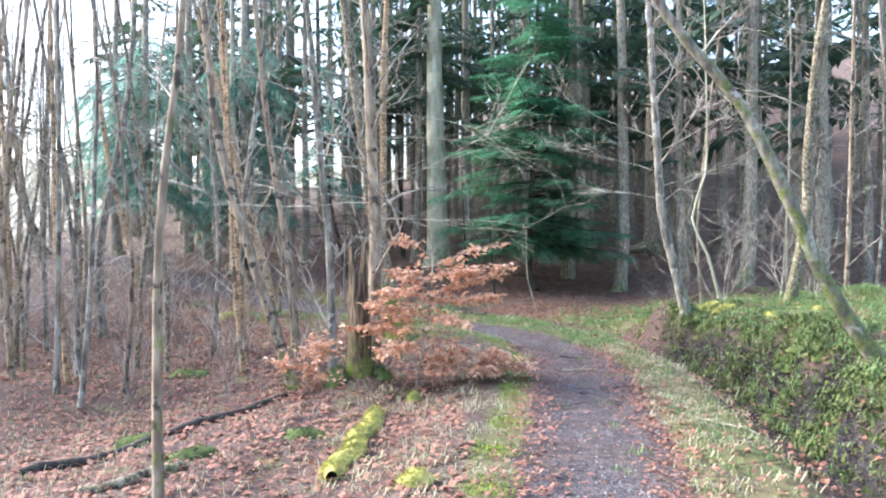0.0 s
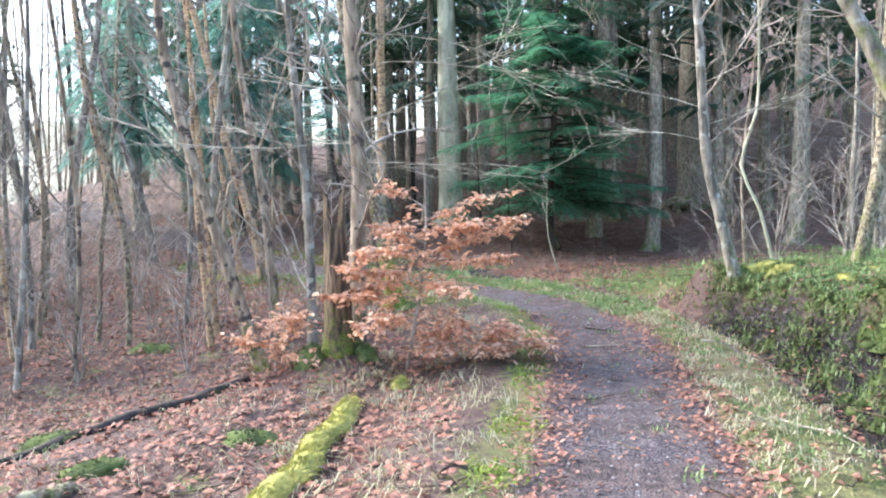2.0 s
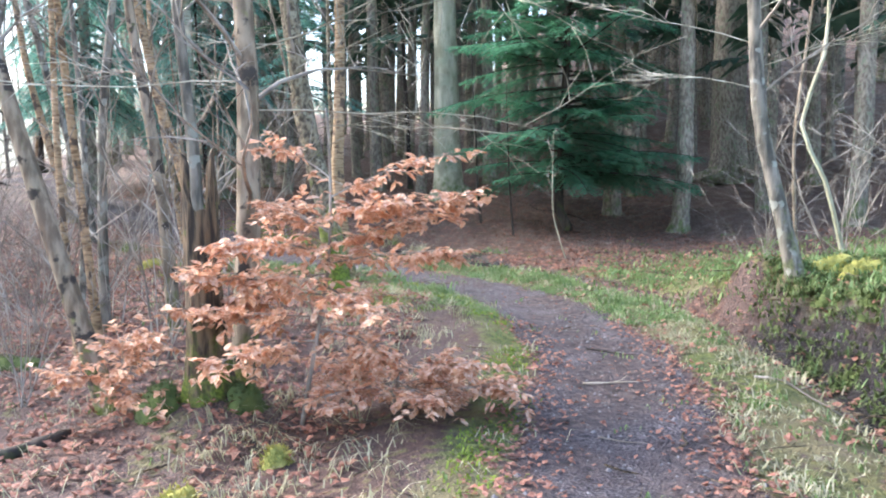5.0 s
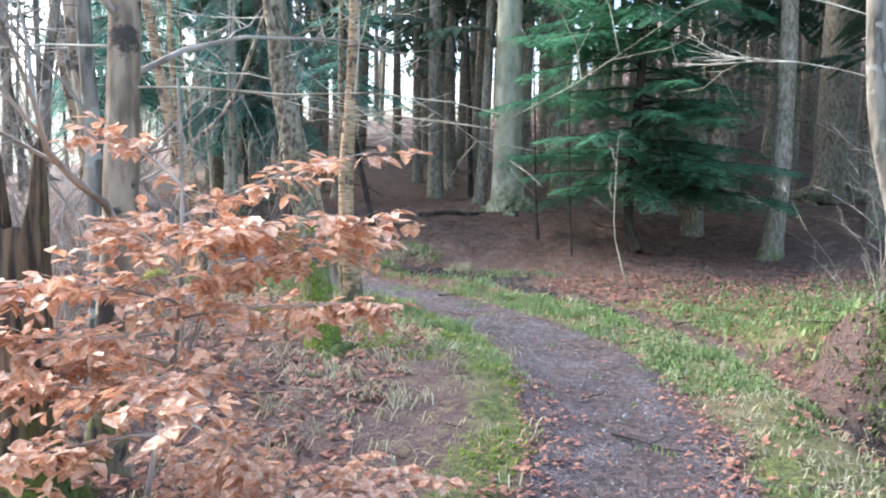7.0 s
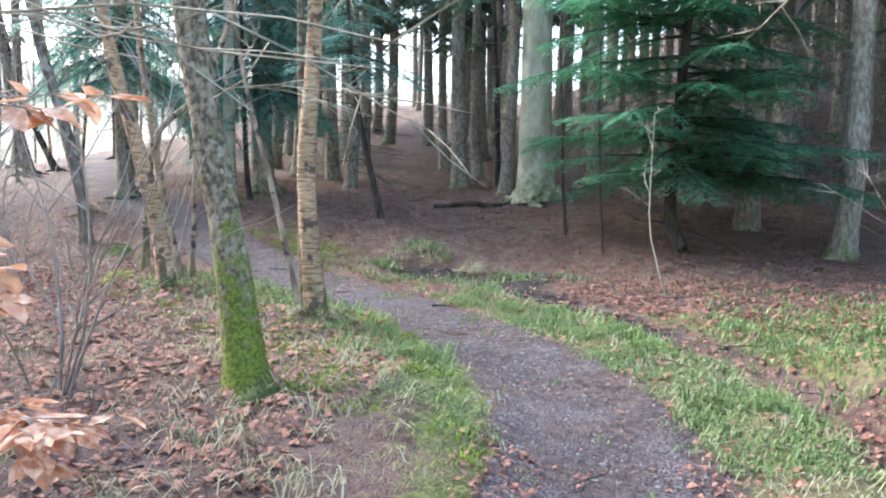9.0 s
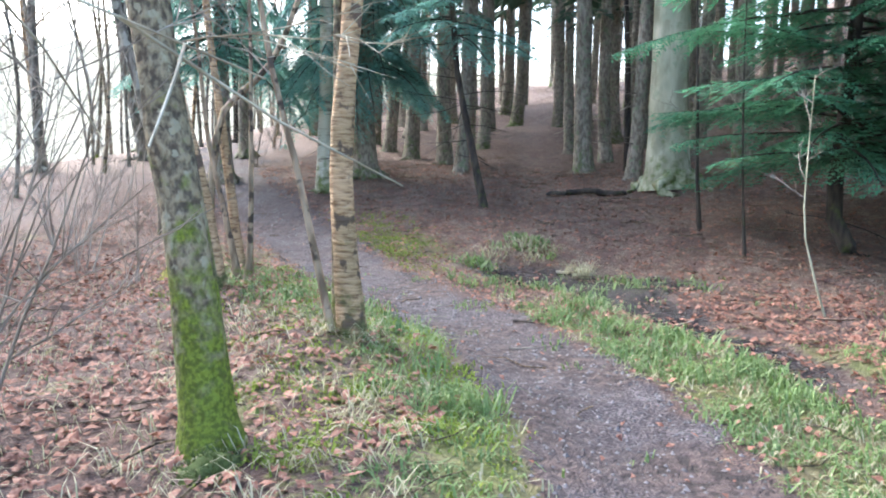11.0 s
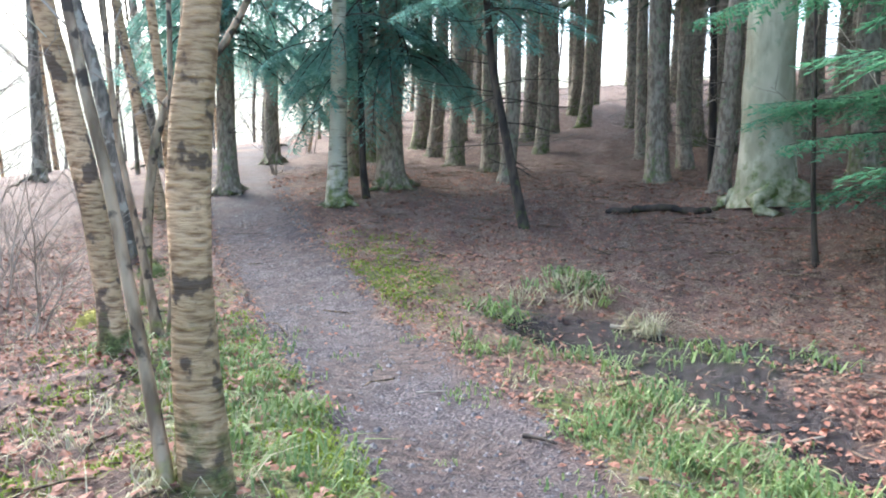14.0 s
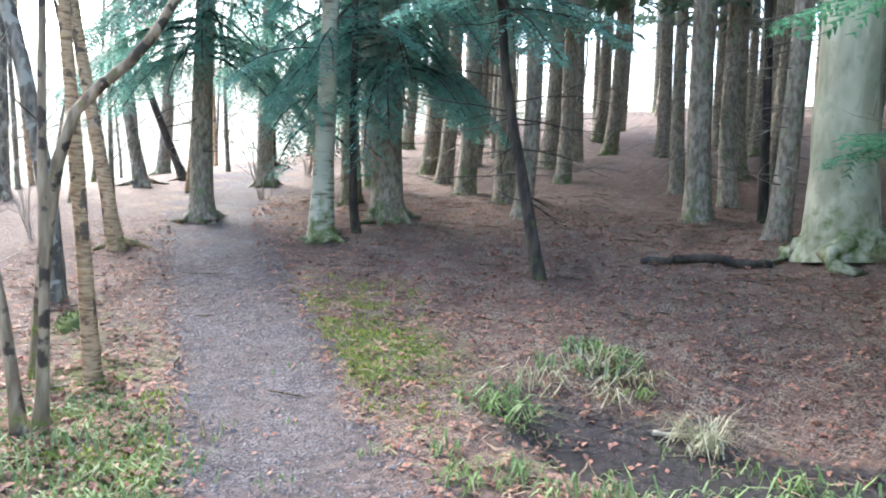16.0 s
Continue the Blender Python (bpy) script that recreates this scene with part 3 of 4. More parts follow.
# a thicket of poles behind, then the thinner wood to the west
rng = random.Random(21)
kinds = []
for k in range(5):
    lean = [(0, 0, 0), (rng.uniform(-.25, .25), rng.uniform(-.2, .2), 2), (rng.uniform(-.6, .6), rng.uniform(-.3, .3), 4.5)]
    x0, y0 = -10.2 - 0.6 * k, 17.0 + 0.75 * k
    kinds.append(upright("tree", ("thin grey leafless woodland tree", "bare grey tree with a tangle of twigs")[k % 2], "tree",
                         [(x0 + a, y0 + b, c) for a, b, c in lean], rng.uniform(0.10, 0.16), rng.uniform(9, 12), (M_GREY, M_HAZEL, M_GREY, M_BIRCH, M_MOSSY)[k],
                         30 + k, 17, 0.05, 2.0, 0.45, 0.7, 6, group="thicket of thin trees", kids=3))
placed = [(k.location.x, k.location.y) for k in kinds]


def scatter_copies(sources, count, box, apart, keep, rng, low=0.85, high=1.15):
    """Copies of the sources over a box, apart from one another, where keep() allows it."""
    tries = done = 0
    while done < count and tries < 6000:
        tries += 1
        x, y = rng.uniform(*box[:2]), rng.uniform(*box[2:])
        if not keep(x, y) or min((x - a) ** 2 + (y - b) ** 2 for a, b in placed) < apart ** 2:
            continue
        placed.append((x, y))
        src = rng.choice(sources)
        sc = rng.uniform(low, high)
        ob = copy_thing(src, Matrix.Translation((x, y, ground_at(x, y) - 0.1)) @ Matrix.Rotation(rng.uniform(0, 6.28), 4, "Z"))
        ob.scale = (sc, sc, sc)
        done += 1


placed += [(-2, 10.9), (-3.4, 16.5), (-2.8, 14.9), (-1, 10.9), (-2, 15.9), (-7.4, 17.8), (-1.07, 16.1), (-3.65, 17.8), (-0.8, 14.2)]
scatter_copies(kinds, 72, (-15, -2.6, 11.5, 24), 0.6, lambda x, y: across(x, y)[0] < -2.4 and y < 10.3 + 0.74 * (1.9 - x), rng, 0.7, 1.1)
scatter_copies(kinds, 12, (5.0, 14, 12.5, 20), 1.2, lambda x, y: True, rng, 0.7, 1.0)
scatter_copies(kinds, 6, (-14, 12, -14, -3), 2.0, lambda x, y: abs(x - 0.4) > 2, rng)
scatter_copies(kinds, 5, (-14, -5, -2, 10), 2.0, lambda x, y: True, rng)

# ---- the broken stub and the trees at the bend ----


def stub(x, y):
    """A snapped, rotten trunk with an uneven splintered top and a mossy foot."""
    rng = random.Random(77)
    g = ground_at(x, y)
    sh = Shape()
    n, sides = 16, 18
    rows = []
    for i in range(n + 1):
        row = []
        for k in range(sides):
            a = 6.283 * k / sides
            topz = 1.5 + 0.18 * math.sin(a * 2 + 1) + 0.28 * random.Random(k // 2 + 5).uniform(-1, 0.6)
            zz = (topz + 0.1) * i / n - 0.1
            r = (0.135 + 0.06 * math.exp(-zz / 0.2) + 0.02 * math.sin(3 * a) + 0.014 * math.sin(7 * a + zz * 2)) * (1 - 0.12 * zz) * rng.uniform(0.95, 1.05)
            row.append((r * math.cos(a) - 0.03 * zz, r * math.sin(a), zz))
        rows.append(row + row[:1])
    sh.strip(rows, 0)
    inner = [[(p[0] * 0.7, p[1] * 0.7, p[2] - 0.03) for p in rows[-1]], [(p[0] * 0.6, p[1] * 0.6, 0.7) for p in rows[-1]]]
    sh.strip([rows[-1]] + inner, 0)
    for i, v in enumerate(sh.v):
        sh.moss[i] = max(0, 0.75 - v.z * 1.1)
    ob = new("tree_stub", None)
    ob.location = (x, y, g)
    tagged(ob, "broken rotten tree stub with splintered top and mossy foot", "stump")
    child("trunk", sh.made("trunk", [M_DEADWOOD]), ob)


stub(-1.05, 10.45)
upright("tree", "tree with bark half covered in green moss", "tree",
        [(-0.78, 14.2, 0), (-0.92, 14.24, 0.82), (-1.08, 14.26, 1.54), (-1.23, 14.28, 2.26)], 0.26, 9, M_MOSSY, 41, 10, 0.25, 1.8, 1.25, 1.7, 16, 0.6, BARE, taper=0.7,
        limbs=((1.95, (1, 0.3, 0.1), 1.3), (2.7, (1, -0.1, 0.25), 1.5), (2.3, (-1, -0.2, 0.1), 1.6), (2.9, (-1, 0.15, 0.2), 1.6)))
upright("birch", "birch with peeling banded buff bark", "tree",
        [(-1.05, 16.12, 0), (-1.2, 16.18, 1.38), (-1.2, 16.33, 2.62)], 0.19, 9, M_BIRCH, 42, 9, 0.3, 1.6, 0.8, 0.55, 14, 0.3, BARE)
upright("birch", "thin dark stem leaning away from a birch", "tree",
        [(-1.15, 16.02, 0), (-1.34, 16.03, 0.81), (-1.5, 16.02, 1.45), (-1.69, 16.01, 2.1)], 0.06, 5, M_HAZEL, 43, 8, 0.3, 1.0, 0.8, 0.3, 8, 0.3, BARE)
upright("birch", "dark stem close beside a birch", "tree",
        [(-1.17, 16.12, 0), (-1.24, 16.18, 0.92), (-1.27, 16.24, 1.58), (-1.31, 16.3, 2.25)], 0.085, 6, M_MOSSY, 44, 6, 0.35, 1.2, 0.8, 0.8, 8, 0.3, BARE)
upright("birch", "leaning birch with buff bark and mossy foot", "tree",
        [(-3.65, 17.8, 0), (-3.8, 17.81, 0.83), (-4.07, 17.79, 1.82), (-4.34, 17.76, 2.72)], 0.2, 9, M_BIRCH, 45, 10, 0.3, 1.8, 1.0, 0.45, 12, 0.4, BARE)
upright("birch", "slim birch with scaly pinkish bark", "tree",
        [(-4.54, 19.36, 0), (-4.8, 19.4, 1.51), (-5.1, 19.45, 3.16)], 0.12, 9, M_BIRCH, 46, 9, 0.3, 1.6, 0.5, 0.4, 10, 0.4, BARE)
upright("tree", "bent slim tree with a mossy elbow", "tree",
        [(-4.83, 19.1, 0), (-4.84, 19.19, 1.2), (-4.75, 19.32, 2.0), (-4.43, 19.54, 2.38), (-4.18, 19.73, 2.85)], 0.11, 6, M_HAZEL, 47, 7, 0.4, 1.5, 0.35, 3.2, 9, 0.4, BARE)
upright("tree", "slanting slim trunk beside the path", "tree",
        [(-8.3, 22.5, 0), (-8.75, 22.43, 2.3), (-9.1, 22.39, 3.74)], 0.2, 9, M_BIRCH, 48, 9, 0.3, 1.8, 0.8, 0.3, 10, 0.5, BARE, 3)
upright("tree", "dark grey leaning trunk", "tree",
        [(-6.96, 20.72, 0), (-7.11, 20.72, 1.28), (-7.44, 20.65, 2.59), (-7.65, 20.6, 3.27)], 0.2, 9, M_GREY, 49, 9, 0.3, 1.8, 0.6, 0.4, 10, 0.5, BARE)
for k, (a, b) in enumerate((((-13.3, 27), (-13.75, 26.9)), ((-13.7, 28.5), (-14.5, 28.2)), ((-13.9, 24.4), (-14.2, 24.55)), ((-14.3, 32), (-14.2, 31.8)), ((-13.2, 21.5), (-13.5, 21.6)))):
    upright("tree", "dark trunk on the bright edge of the wood", "tree", [(*a, 0), (*b, 3.2)], (0.27, 0.18, 0.26, 0.22, 0.24)[k], 10, M_DARK if k % 2 else M_GREY,
            60 + k, 14, 0.2, 2.6, 0.3, 0.5, 9, 0.5, BARE, 3, lift=-0.01)
    placed.append(a)
for k, (x, y, leans) in enumerate(((-3.74, 18.3, -0.25), (-3.68, 18.36, 0.06))):
    upright("shrub", "buff shrub stem rising from a grassy foot", "shrub", [(x, y, 0), (x + leans * 0.7, y, 0.7), (x + leans * 1.5, y - 0.05, 1.6)], 0.07, 4, M_HAZEL, 70 + k, 5, 0.4, 1.2, 0.5, 0.3, 8, 0.9, "shrub stems")



def brush(x, y, seed):
    """A bush of thin bare stems that fork into fine twigs."""
    rng = random.Random(seed)
    sh = Shape()
    for k in range(6):
        d = (any_way(rng, 0.0) * rng.uniform(0.15, 0.5) + Vector((0, 0, 1))).normalized()
        grow(sh, (rng.uniform(-.08, .08), rng.uniform(-.08, .08), -0.03), d, rng.uniform(0.9, 2.2), rng.uniform(0.006, 0.013), 2, rng, 0.16, 0.02, 4)
    ob = new("shrub", None)
    ob.location = (x, y, ground_at(x, y))
    tagged(ob, "leafless shrub of thin pale tangled twigs", "shrub", "bare shrubs")
    tagged(child("stems", sh.made("stems", [M_TWIG]), ob), kind="stuff")
    return ob


bushes = [brush(-4.6, 14.6, 501), brush(-2.2, 12.4, 502), brush(5.4, 15.6, 503)]
rng = random.Random(52)
for x, y in ((-5.6, 16.6), (-3.4, 14.0), (-4.6, 12.2), (-6.4, 14.4), (-3.0, 11.6), (-7.2, 16.0), (-5.2, 18.2), (-6.8, 18.9), (-1.9, 13.6), (-8.4, 20.0), (6.3, 14.8), (4.6, 16.6), (7.2, 16.2), (-10.2, 22.6), (-9.5, 26.5), (-12.5, 25.0), (-11.8, 30.5), (-7.6, 32.5), (-13.8, 22.5)):
    sc = rng.uniform(0.7, 1.25)
    copy_thing(rng.choice(bushes), Matrix.Translation((x, y, ground_at(x, y) - 0.02)) @ Matrix.Rotation(rng.uniform(0, 6.28), 4, "Z")).scale = (sc, sc, sc)

# ---- evergreens ----
evergreen("fir", "young dark green fir with wide drooping boughs over the path", [(2.65, 21.8, 0), (2.3, 21.8, 0.85), (2.35, 21.95, 2.4), (2.45, 22.1, 4.5)], 0.19, 9,
          1.6, 8.6, 2.75, 130, 81, M_DARK, M_NEEDLE, 0.3, gap=0.1, flare=0.2, dead=3, spray=0.55, crowd=1.5, needle=1.15)
big = evergreen("spruce", "huge pale trunk of an old conifer with mossy spreading roots", [(-0.1, 24.9, 0), (-0.16, 24.95, 2), (-0.22, 25, 5)], 0.68, 16,
                5, 15.5, 3.2, 40, 82, M_PALE, M_CROWN, 0.5, fine=False, flare=0.5, roots=7, gap=0.2, moss=0.55)
evergreen("spruce", "massive grey conifer trunk deep in the wood", [(7.0, 26.5, 0), (6.95, 26.5, 3), (6.95, 26.5, 6)], 0.95, 17,
          5, 16, 3.4, 40, 83, M_SPRUCE, M_CROWN, 0.5, fine=False, flare=0.35, roots=6, gap=0.2, moss=0.5)
for k, (x, y, dia, hang, n, m) in enumerate(((-5.9, 25.1, 0.44, 1.9, 95, M_SPRUCE), (-8.65, 24.25, 0.34, 2.15, 75, M_SPRUCE), (-11.3, 28.5, 0.36, 2.7, 34, M_SPRUCE))):
    evergreen("spruce", "spruce with hanging blue-green boughs and rooty foot", [(x, y, 0), (x - 0.1, y + 0.05, 2), (x - 0.15, y + 0.1, 4)], dia, 12,
              hang, 7.0, 2.4, n, 90 + k, m, M_NEEDLE_BLUE, 1.35, gap=0.12, flare=0.45, roots=6, moss=0.5, dead=10, spray=0.55, crowd=1.5, needle=1.0, group="spruces with hanging boughs")
evergreen("birch", "stout pale banded trunk with mossy roots under hanging boughs", [(-5.98, 23.8, 0), (-6.06, 23.83, 1), (-6.1, 23.9, 2.8)], 0.3, 8,
          1.85, 7.0, 1.4, 30, 94, M_WHITE_BIRCH, M_NEEDLE_BLUE, 1.1, gap=0.11, needle=1.0, flare=0.5, roots=5, moss=0.8)
evergreen("fir", "thin dark crooked conifer with bare lower twigs", [(-2.64, 23.05, 0), (-2.84, 23.07, 1.4), (-3.03, 23.04, 2.2), (-3.15, 23.02, 2.8)], 0.13, 6.5,
          3.0, 6.2, 1.5, 46, 95, M_DARK, M_NEEDLE_BLUE, 0.7, gap=0.11, needle=1.0, crowd=1.4, flare=0.2, dead=16)
for k, (x, y, d) in enumerate(((-5.8, 24.25, 0.12), (-1.27, 27.8, 0.15), (0.7, 22.45, 0.06), (1.35, 21.3, 0.045))):
    upright("sapling", "thin dark pole in the conifer shade", "tree", [(x, y, 0), (x - 0.08, y, 1.3), (x - 0.14, y, 2.6)], d, 6 if d > 0.1 else 3, M_DARK, 98 + k, 6, 0.3, 0.8, 0.3, 0.4, 7, 0.3, "thin poles", depth=1)
upright("sapling", "pale leafless seedling with a few twigs", "tree", [(2.21, 19.08, 0), (1.98, 19.06, 0.8), (1.95, 19.14, 1.4)], 0.022, 1.7, M_PALE, 103, 6, 0.4, 0.5, 0, 0.4, 6, 0.2, "thin poles", depth=1)

# plantation: tall straight trunks with dead twigs below and crowns above
PLANT = "plantation conifers"
stand = []
for k in range(4):
    x, y = ((-2.24, 27.75), (-5.4, 27.8), (-3.3, 30.6), (-2.59, 32.3))[k]
    stand.append(evergreen("spruce", ("straight plantation conifer with bare grey-brown trunk", "straight plantation conifer with dead twigs and a mossy foot")[k % 2],
                           [(x, y, 0), (x - 0.1, y + 0.05, 3), (x - 0.15, y, 6)], (0.38, 0.34, 0.27, 0.36)[k], (15, 14, 13, 16)[k], 3.5, (14.5, 13.5, 12.6, 15.5)[k], 2.2, 16,
                           110 + k, M_SPRUCE, M_CROWN, 0.55, fine=False, flare=0.4, roots=5, gap=0.24, moss=(0.6, 0.35, 0.2, 0.7)[k], group=PLANT, dead=30, spray=0.75, shared=True))
    placed.append((x, y))
rng = random.Random(5)
for x, y, k in ((-8.3, 30.7, 1), (-4.5, 26.5, 2), (-7.46, 34.3, 0), (-7.4, 36.0, 1), (-9.2, 42.8, 3), (-5.6, 37.7, 0), (-4.8, 40.9, 3), (-0.9, 25.95, 2), (0.9, 27.2, 0),
                (2.6, 26.3, 1), (4.4, 25.2, 3), (1.9, 29.5, 2), (-0.3, 30.2, 1)):
    placed.append((x, y))
    copy_thing(stand[k], Matrix.Translation((x, y, ground_at(x, y) - 0.08)) @ Matrix.Rotation(rng.uniform(0, 6.28), 4, "Z"))


def off_trail(x, y):
    """Keeps a trail open that climbs through the plantation."""
    return abs(x - (-3.2 - 0.22 * (y - 26))) > 1.0


placed += [(7, 26.5), (-0.1, 24.9), (2.4, 21.9), (-5.9, 25.1), (-6, 23.8), (-8.6, 24.3), (-11.3, 28.5), (-2.6, 23)]
scatter_copies(stand, 54, (-10, 9, 26.5, 44), 1.55, off_trail, rng)
scatter_copies(stand, 34, (8, 22, 21, 44), 1.9, lambda x, y: True, rng)
scatter_copies(stand, 18, (-2, 20, 44, 60), 2.0, off_trail, rng)
scatter_copies(stand, 12, (-15, -9, 34, 46), 1.6, off_trail, rng)
scatter_copies(kinds, 22, (-23, -15.5, 20, 44), 1.3, lambda x, y: True, rng, 1.0, 1.5)
scatter_copies(kinds, 22, (-27, -15, 40, 58), 1.2, lambda x, y: True, rng, 1.2, 1.7)
scatter_copies(stand, 5, (-22, -16, 30, 46), 2.5, lambda x, y: True, rng)
scatter_copies(stand, 14, (-12, 1, 45, 60), 1.8, lambda x, y: True, rng)
scatter_copies(kinds, 12, (-15.3, -11.5, 19, 34), 1.2, lambda x, y: True, rng, 0.8, 1.1)
scatter_copies(stand, 10, (3.5, 12, 20.5, 26), 1.7, lambda x, y: x + y > 26.5, rng)


# ---- copper beech and its leaves ----
def leaf(sh, p, d, up, size, rng, mat=0):
    """A pointed oval leaf folded along its midrib and curled."""
    d = Vector(d).normalized()
    w = d.cross(Vector(up)).normalized()
    n = w.cross(d).normalized()
    p = Vector(p)
    curl = rng.uniform(-0.25, 0.25)
    a, b, c = p + d * size * 0.38 + n * size * curl * 0.3, p + d * size * 0.75 + n * size * curl * 0.7, p + d * size + n * size * curl
    h1, h2, fold = size * 0.29, size * 0.19, n * size * rng.uniform(0.03, 0.14)
    sh.strip([(p, p, p), (a - w * h1 + fold, a, a + w * h1 + fold), (b - w * h2 + fold, b, b + w * h2 + fold), (c, c, c)], mat)


def beech(x, y, stem, arms, seed, label, size=0.08, per=3.2):
    """A small beech that keeps its dry leaves: stem, spreading arms, flat sprays of leaves."""
    rng = random.Random(seed)
    g = ground_at(x, y)
    wood, lv = Shape(), Shape()
    line = [Vector((*p,)) for p in line_of([(0, 0, -0.05)] + stem, 0.1)]
    wood.tube(line, [0.014 * (1 - 0.7 * i / len(line)) + 0.002 for i in range(len(line))], 6, 0, [0.0] * len(line), 0.06, rng)
    for f, (ax, ay, az), n in arms:
        q, _ = along(line, f)
        arm = bend(q, (ax, ay, az), Vector((ax, ay, az)).length, 7, rng, 0.12)
        wood.tube(arm, [0.007 * (1 - i / 8) + 0.001 for i in range(8)], 4, 0, tip=False)
        for k in range(int(n * per)):
            u = rng.uniform(0.12, 1)
            q2, dd = along(arm, min(u, 0.99))
            side = (dd * rng.uniform(0.3, 0.9) + any_way(rng, rng.uniform(-0.25, 0.2)) * 0.8).normalized()
            tw = bend(q2, side, rng.uniform(0.14, 0.42) * (1.15 - 0.5 * u), 3, rng, 0.2, -0.03)
            wood.tube(tw, [0.0025, 0.002, 0.0015, 0.001], 3, 0, tip=False)
            for j in range(rng.randint(6, 10)):
                q3, d3 = along(tw, min(0.15 + 0.85 * rng.random(), 0.99))
                dl = (d3 * 0.5 + any_way(rng, rng.uniform(-0.9, 0.1)) * 0.9)
                leaf(lv, q3, dl, Vector((rng.uniform(-.5, .5), rng.uniform(-.5, .5), 1)), size * rng.uniform(0.7, 1.2), rng)
    ob = new("beech_sapling", None)
    ob.location = (x, y, g)
    tagged(ob, label, "beech", "beech saplings")
    child("stem", wood.made("stem", [M_TWIG]), ob)
    tagged(child("leaves", lv.made("leaves", [M_BEECH], False), ob, "dry copper-coloured beech leaves"), kind="stuff")


beech(-0.35, 10.2, [(0.1, 0.0, 0.5), (0.2, 0.02, 1.1), (0.22, 0.0, 1.75), (0.2, 0.0, 2.1)],
      [(0.38, (-0.9, -0.15, 0.1), 14), (0.45, (-0.8, 0.35, 0.15), 10), (0.48, (0.35, -0.7, 0.05), 9), (0.52, (-0.75, -0.4, 0.0), 14), (0.55, (0.75, 0.25, 0.18), 12), (0.58, (-0.5, -0.5, 0.2), 12),
       (0.6, (0.85, -0.15, 0.4), 16), (0.64, (-0.5, 0.3, 0.25), 10), (0.68, (0.5, -0.4, 0.25), 9), (0.74, (0.75, 0.1, 0.42), 5), (0.8, (-0.35, 0.1, 0.2), 3),
       (0.3, (-0.5, -0.55, 0.0), 9), (0.34, (0.5, -0.1, -0.05), 7)],
      131, "small beech holding its dry copper leaves beside the path")
beech(0.25, 10.35, [(0.02, 0.0, 0.12), (0.05, 0.0, 0.3)],
      [(0.5, (0.75, -0.2, 0.05), 14), (0.6, (0.5, 0.35, 0.1), 11), (0.7, (-0.45, -0.45, 0.05), 11), (0.7, (0.25, -0.6, 0.08), 12), (0.8, (-0.5, 0.2, 0.12), 8), (0.85, (0.45, -0.3, 0.15), 9)],
      132, "low beech shoot with dry copper leaves near the ground")
beech(-1.75, 10.55, [(0.02, 0.0, 0.2), (0.05, 0.0, 0.42)],
      [(0.5, (0.4, -0.2, 0.05), 9), (0.7, (-0.35, -0.2, 0.1), 8), (0.8, (0.25, -0.4, 0.12), 8), (0.9, (0.1, 0.2, 0.15), 6)],
      133, "small beech shoot with dry leaves at a tree's foot")


# ---- mossy log, moss cushions, stones ----
def fuzz(sh, p, n, size, rng, count, mat=0):
    for k in range(count):
        d = (Vector(n) + any_way(rng, rng.uniform(-0.2, 0.5)) * 0.7).normalized()
        w = d.orthogonal().normalized() * size * 0.16
        q = Vector(p) + any_way(rng, 0) * size * 0.6
        sh.face((q - w, q + d * size * rng.uniform(0.7, 1.3), q + w), mat)


def mossy_log(name, label, a, b, r, mat, hair, seed, sag=0.0):
    rng = random.Random(seed)
    a, b = Vector((*a, 0)), Vector((*b, 0))
    pts = []
    n = 22
    for i in range(n + 1):
        p = a.lerp(b, i / n) + Vector((0.03 * math.sin(i * 0.7 + seed), 0.02 * math.cos(i * 0.9), 0))
        p.z = ground_at(p.x, p.y) + r * 0.55 + sag * math.sin(math.pi * i / n)
        pts.append(p)
    base = pts[0].copy()
    loc = [p - base for p in pts]
    rad = [r * (0.85 + 0.3 * rng.random()) * (1 if 0 < i < n else 0.6) for i in range(n + 1)]
    wood = Shape()
    wood.tube(loc, rad, 9, 0, [1.0 if hair else 0.15] * (n + 1), 0.16, rng)
    ob = new(name, None)
    ob.location = base
    tagged(ob, label, "log")
    child("wood", wood.made("wood", [mat]), ob)
    if hair:
        f = Shape()
        for k in range(hair):
            q, d = along(loc, rng.random() * 0.99)
            ang = rng.uniform(-1.9, 1.9)
            side = d.cross(Vector((0, 0, 1))).normalized()
            nn = Vector((0, 0, 1)) * math.cos(ang) + side * math.sin(ang)
            fuzz(f, q + nn * r * 0.95, nn, 0.028, rng, 2)
        child("moss", f.made("moss", [mat], False), ob)


def moss_cushion(x, y, w, h, mat, seed, name="moss_cushion", label="rounded cushion of bright yellow-green moss", cat="moss"):
    rng = random.Random(seed)
    sh = Shape()
    rows = []
    for i in range(7):
        t = i / 6
        row = []
        for k in range(13):
            a = 6.283 * (k % 12) / 12
            j = random.Random(seed * 99 + i * 12 + k % 12).uniform(0.85, 1.15)
            r = w * math.cos(t * 1.5) * j * (1 + 0.25 * math.sin(2 * a + seed))
            px, py = r * math.cos(a), r * math.sin(a) * 0.8
            row.append((px, py, max(ground_at(x + px, y + py) - ground_at(x, y), -0.6 * w) - 0.03 + (h + 0.03) * math.sin(t * 1.57) * j))
        rows.append(row)
    sh.strip(rows)
    for r in rows[:6]:
        for p in r[:12]:
            fuzz(sh, p, (p[0] / w, p[1] / w, 0.8), 0.03, rng, 4)
    ob = new(name, sh.made(name, [mat]))
    ob.location = (x, y, ground_at(x, y))
    tagged(ob, label, cat, "moss cushions")


